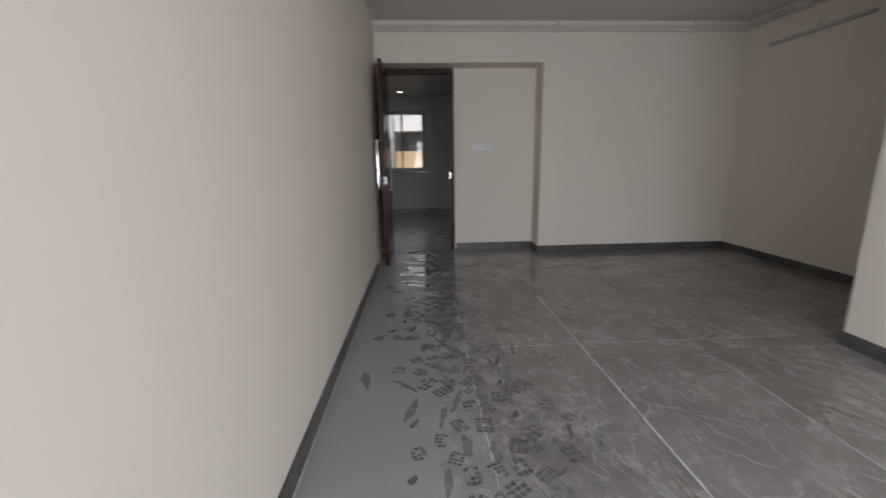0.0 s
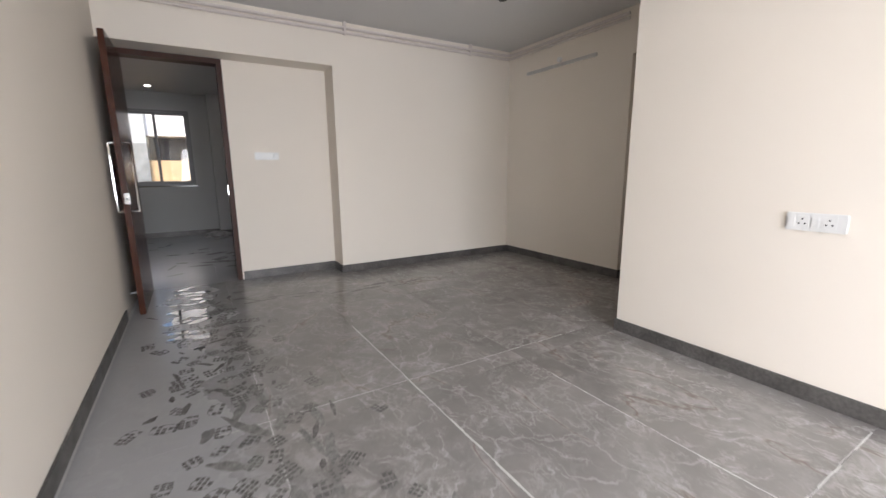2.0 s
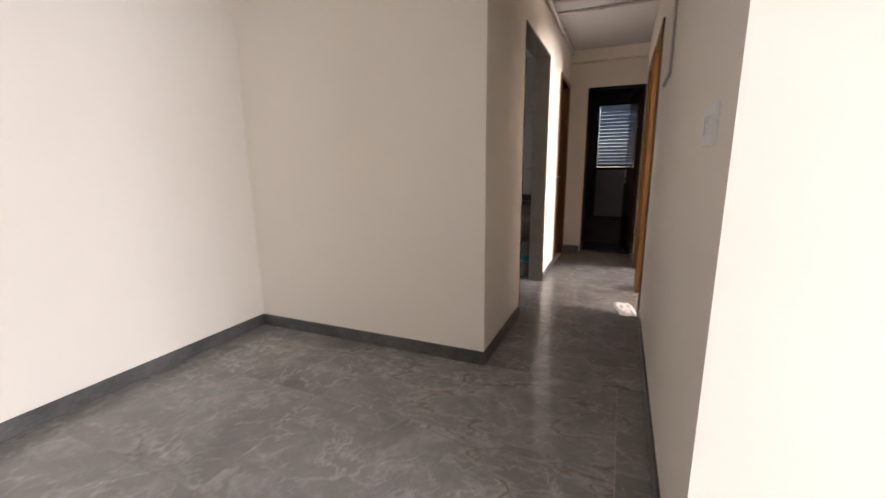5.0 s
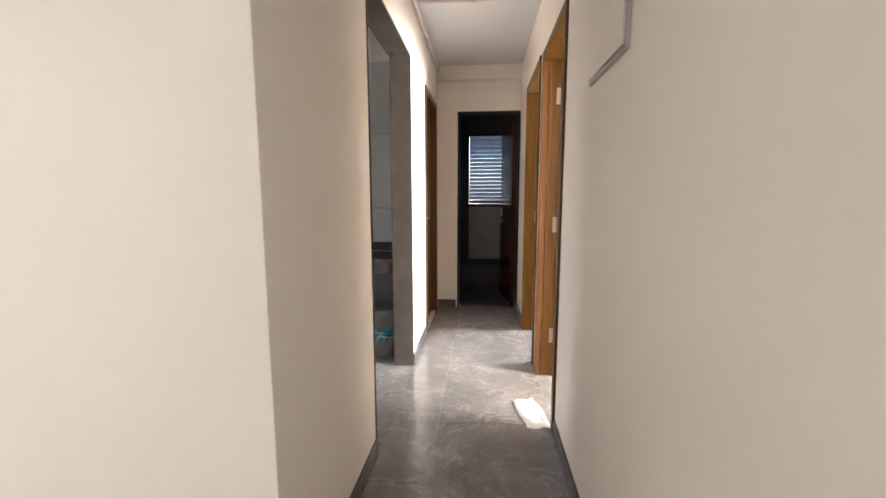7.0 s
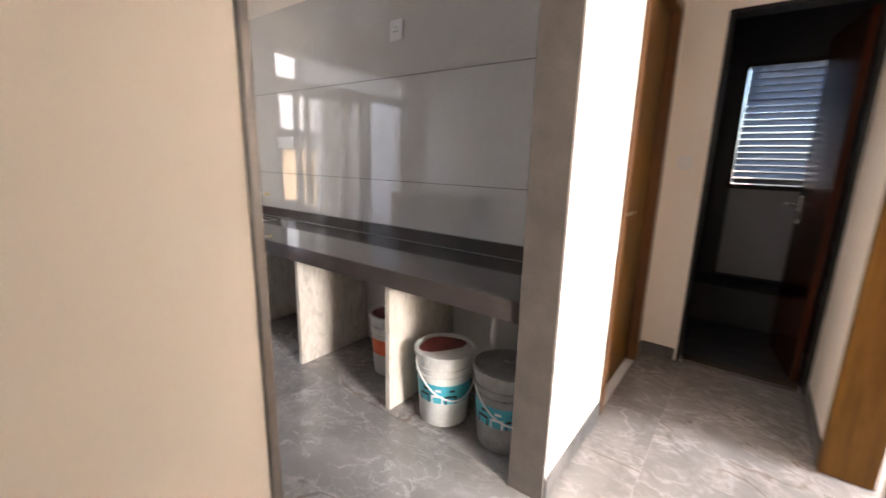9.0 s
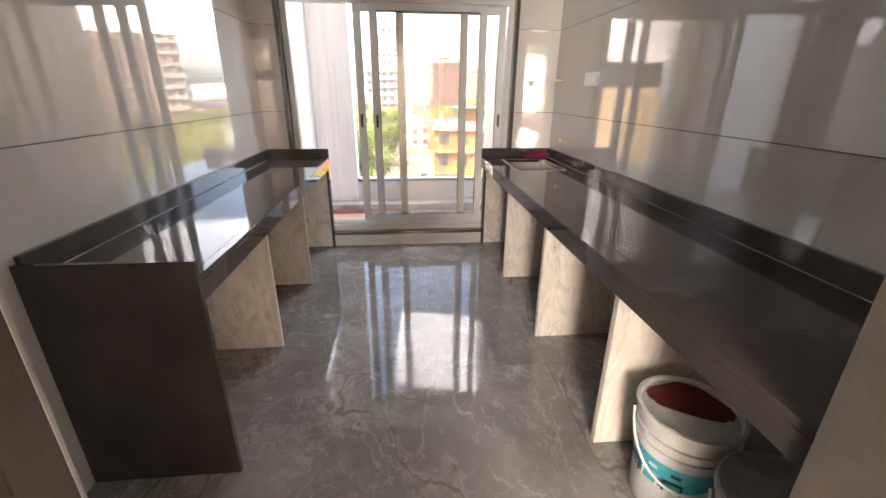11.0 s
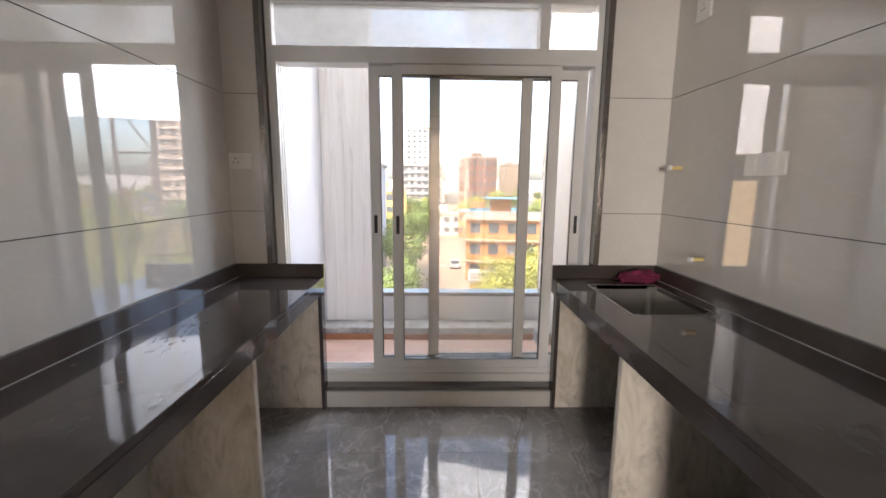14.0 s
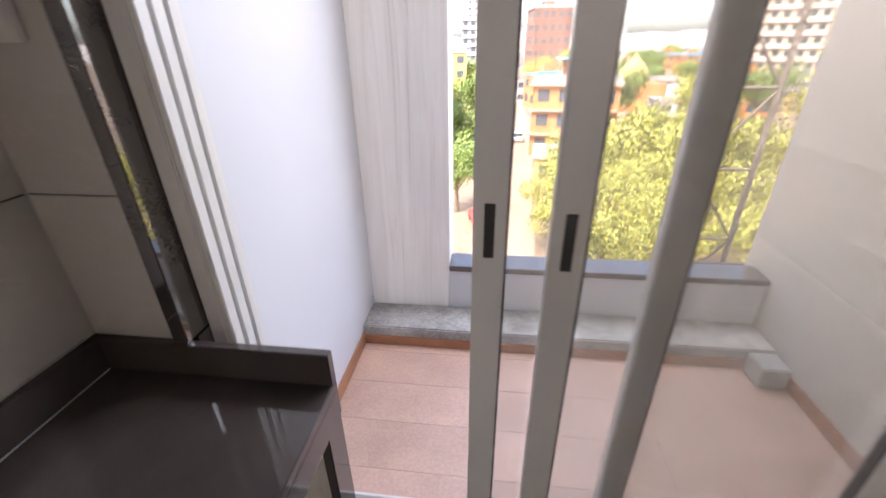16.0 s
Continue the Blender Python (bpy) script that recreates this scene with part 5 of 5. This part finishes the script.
chalk = bmesh.new()
for axis, at, a0, a1, w in (("y", 1.381, -1.8, 2.95, 0.011), ("y", 0.70, -0.4, 2.9, 0.005), ("y", 2.062, -1.0, 1.85, 0.006), ("x", 2.135, 0.5, 2.6, 0.006), ("x", 0.735, 1.3, 2.8, 0.007)):
    k = a0
    while k < a1:
        step = rngf.uniform(0.05, 0.16)
        c, h = at + rngf.gauss(0, 0.0015), w * rngf.uniform(0.35, 1.1) / 2
        row = [(c - h, k), (c + h, k), (c + h * 0.8, k + step), (c - h * 0.9, k + step)]
        if rngf.random() < 0.97:
            chalk.faces.new([chalk.verts.new((p, q, 0.0004) if axis == "y" else (q, p, 0.00045)) for p, q in (row if axis == "y" else row[::-1])])
        k += step
solid("grout_smears", chalk, GROUT, "chalky pale grout left along the floor joints", "grout", "stuff")

bag = bmesh.new()
bmesh.ops.create_grid(bag, x_segments=26, y_segments=18, size=1)
for v in bag.verts:
    u, w = v.co.x, v.co.y
    edge = max(abs(u), abs(w))
    lift = 0.012 + 0.018 * max(0, noise.noise(Vector((u * 2.2, w * 2.2, 3)))) + 0.006 * noise.noise(Vector((u * 6, w * 6, 1)))
    v.co = Vector((0.155 * u * (1 + 0.05 * math.sin(5 * w)), 0.068 * w * (1 + 0.08 * math.sin(4 * u + 1)), lift * (1 - edge ** 6) + 0.002))
bag.transform(pose(5.39, 2.095, 0.0, 0, 0, 12))
low = bmesh.ops.extrude_face_region(bag, geom=bag.faces[:])
for v in low["geom"]:
    if isinstance(v, bmesh.types.BMVert):
        v.co.z = 0.0005
packet = solid("plastic_packet", bag, PAPER, "crumpled white plastic packet lying on the corridor floor", "packet", smooth=True)

# ---- tiles ----


def tile_field(parent, x_lines, y_lines, clip, material_of, gap=0.0006, thick=0.009, top=0.0):
    """Floor tiles laid to the given joint lines, cut at the edges of the room."""
    cx0, cy0, cx1, cy1 = clip
    cache = {}
    for xa, xb in zip(x_lines, x_lines[1:]):
        for ya, yb in zip(y_lines, y_lines[1:]):
            a, b, c, d = max(xa, cx0), min(xb, cx1), max(ya, cy0), min(yb, cy1)
            if b - a < 0.03 or d - c < 0.03:
                continue
            key = (round(b - a, 3), round(d - c, 3), material_of((a + b) / 2, (c + d) / 2).name)
            if key not in cache:
                w, h = (b - a) / 2 - gap, (d - c) / 2 - gap
                cache[key] = mesh_of("floor_tile", boxes((-w, -h, -thick, w, h, 0.0)), material_of((a + b) / 2, (c + d) / 2))
            ob = new("floor_tile", cache[key])
            ob.parent, ob.location = parent, ((a + b) / 2, (c + d) / 2, top)


def lines(start, step, n):
    return [start + step * k for k in range(n)]


base = solid("floor", boxes((-1.4, -2.75, -0.2, 9.2, 6.138, -0.0025), (-1.4, 6.138, -0.2, 1.95, 8.9, -0.0025)), GROUT, "grey marbled floor tiles with pale joints", "floor", "structure")
pick = lambda x, y: FLOOR
tile_field(base, lines(-0.662, 0.681, 9), lines(-3.465, 1.40, 9), (0.0, -2.7, 2.88, 2.0), pick)
tile_field(base, lines(-0.662, 0.681, 9), lines(-3.465, 1.40, 9), (0.0, 2.0, 4.06, 4.86), pick)
tile_field(base, lines(4.06, 1.2, 5), [2.0, 2.6, 3.2], (4.06, 2.0, 7.60, 2.86), lambda x, y: FLOOR)
tile_field(base, [4.0, 4.66, 5.997, 6.66], lines(2.84, 1.36, 4), (4.23, 2.86, 6.56, 5.965), lambda x, y: KFLOOR)
tile_field(base, lines(-1.4, 0.681, 6), lines(4.86, 1.4, 4), (-1.3, 4.86, 1.9, 8.75), lambda x, y: DUSTY)
tile_field(base, lines(4.3, 0.8, 6), lines(-1.5, 1.2, 4), (4.3, -1.5, 8.3, 2.0), lambda x, y: FLOOR)
tile_field(base, lines(2.88, 0.6, 3), [2.0, 2.6], (2.88, 1.99, 4.06, 2.0), lambda x, y: FLOOR)
solid("bathroom_floor", boxes((7.70, 1.85, -0.02, 9.0, 2.95, -0.001)), BATH_TILE, "dark tiled bathroom floor", "floor", "structure")


def wall_tiles(parent, axis, face, a_lines, z_lines, side):
    cache = {}
    for a, b in zip(a_lines, a_lines[1:]):
        for lo, hi in zip(z_lines, z_lines[1:]):
            w, h = (b - a) / 2 - 0.0002, (hi - lo) / 2 - 0.0018
            key = (round(w, 4), round(h, 4))
            if key not in cache:
                cache[key] = mesh_of("wall_tile", boxes((-w, -0.004, -h, w, 0.004, h) if axis == "x" else (-0.004, -w, -h, 0.004, w, h)), GLAZE)
            ob = new("wall_tile", cache[key])
            mid = face - side * 0.004
            ob.parent, ob.location = parent, ((((a + b) / 2), mid, (lo + hi) / 2) if axis == "x" else (mid, (a + b) / 2, (lo + hi) / 2))


ROWS_Z = [0.0, 0.508, 1.108, 1.708, 2.27]
backing = thing("wall_tiling", "glossy pale grey wall tiles with thin dark joints", "tiles", kind="structure")
part("bed", boxes((4.2292, 2.9865, 0, 4.2312, 6.0, 2.268), (6.5555, 2.9865, 0, 6.5578, 6.0, 2.268), (4.2312, 6.0055, 0.096, 4.43, 6.0078, 2.268), (6.205, 6.0055, 0.096, 6.5555, 6.0078, 2.268), (4.43, 6.0055, 2.248, 6.205, 6.0078, 2.268)), DARK_GROUT, backing)
wall_tiles(backing, "y", KX0, [2.988, 3.60, 4.80, 6.0], ROWS_Z, 1)
wall_tiles(backing, "y", KX1, [2.988, 3.60, 4.80, 6.0], ROWS_Z, -1)
wall_tiles(backing, "x", KY1, [4.237, 4.415], ROWS_Z, -1)
wall_tiles(backing, "x", KY1, [6.22, 6.55], ROWS_Z, -1)
wall_tiles(backing, "x", 2.986 + 0.008, [4.237, 4.878], ROWS_Z, 1)
wall_tiles(backing, "x", 2.986 + 0.008, [5.982, 6.55], ROWS_Z, 1)
tile_field(bpy.data.objects["balcony_floor"], lines(4.395, 0.62, 4), lines(6.14, 0.2, 6), (4.406, 6.15, 6.249, 6.987), lambda x, y: BALCONY_TILE, 0.0006, 0.009, 0.0)
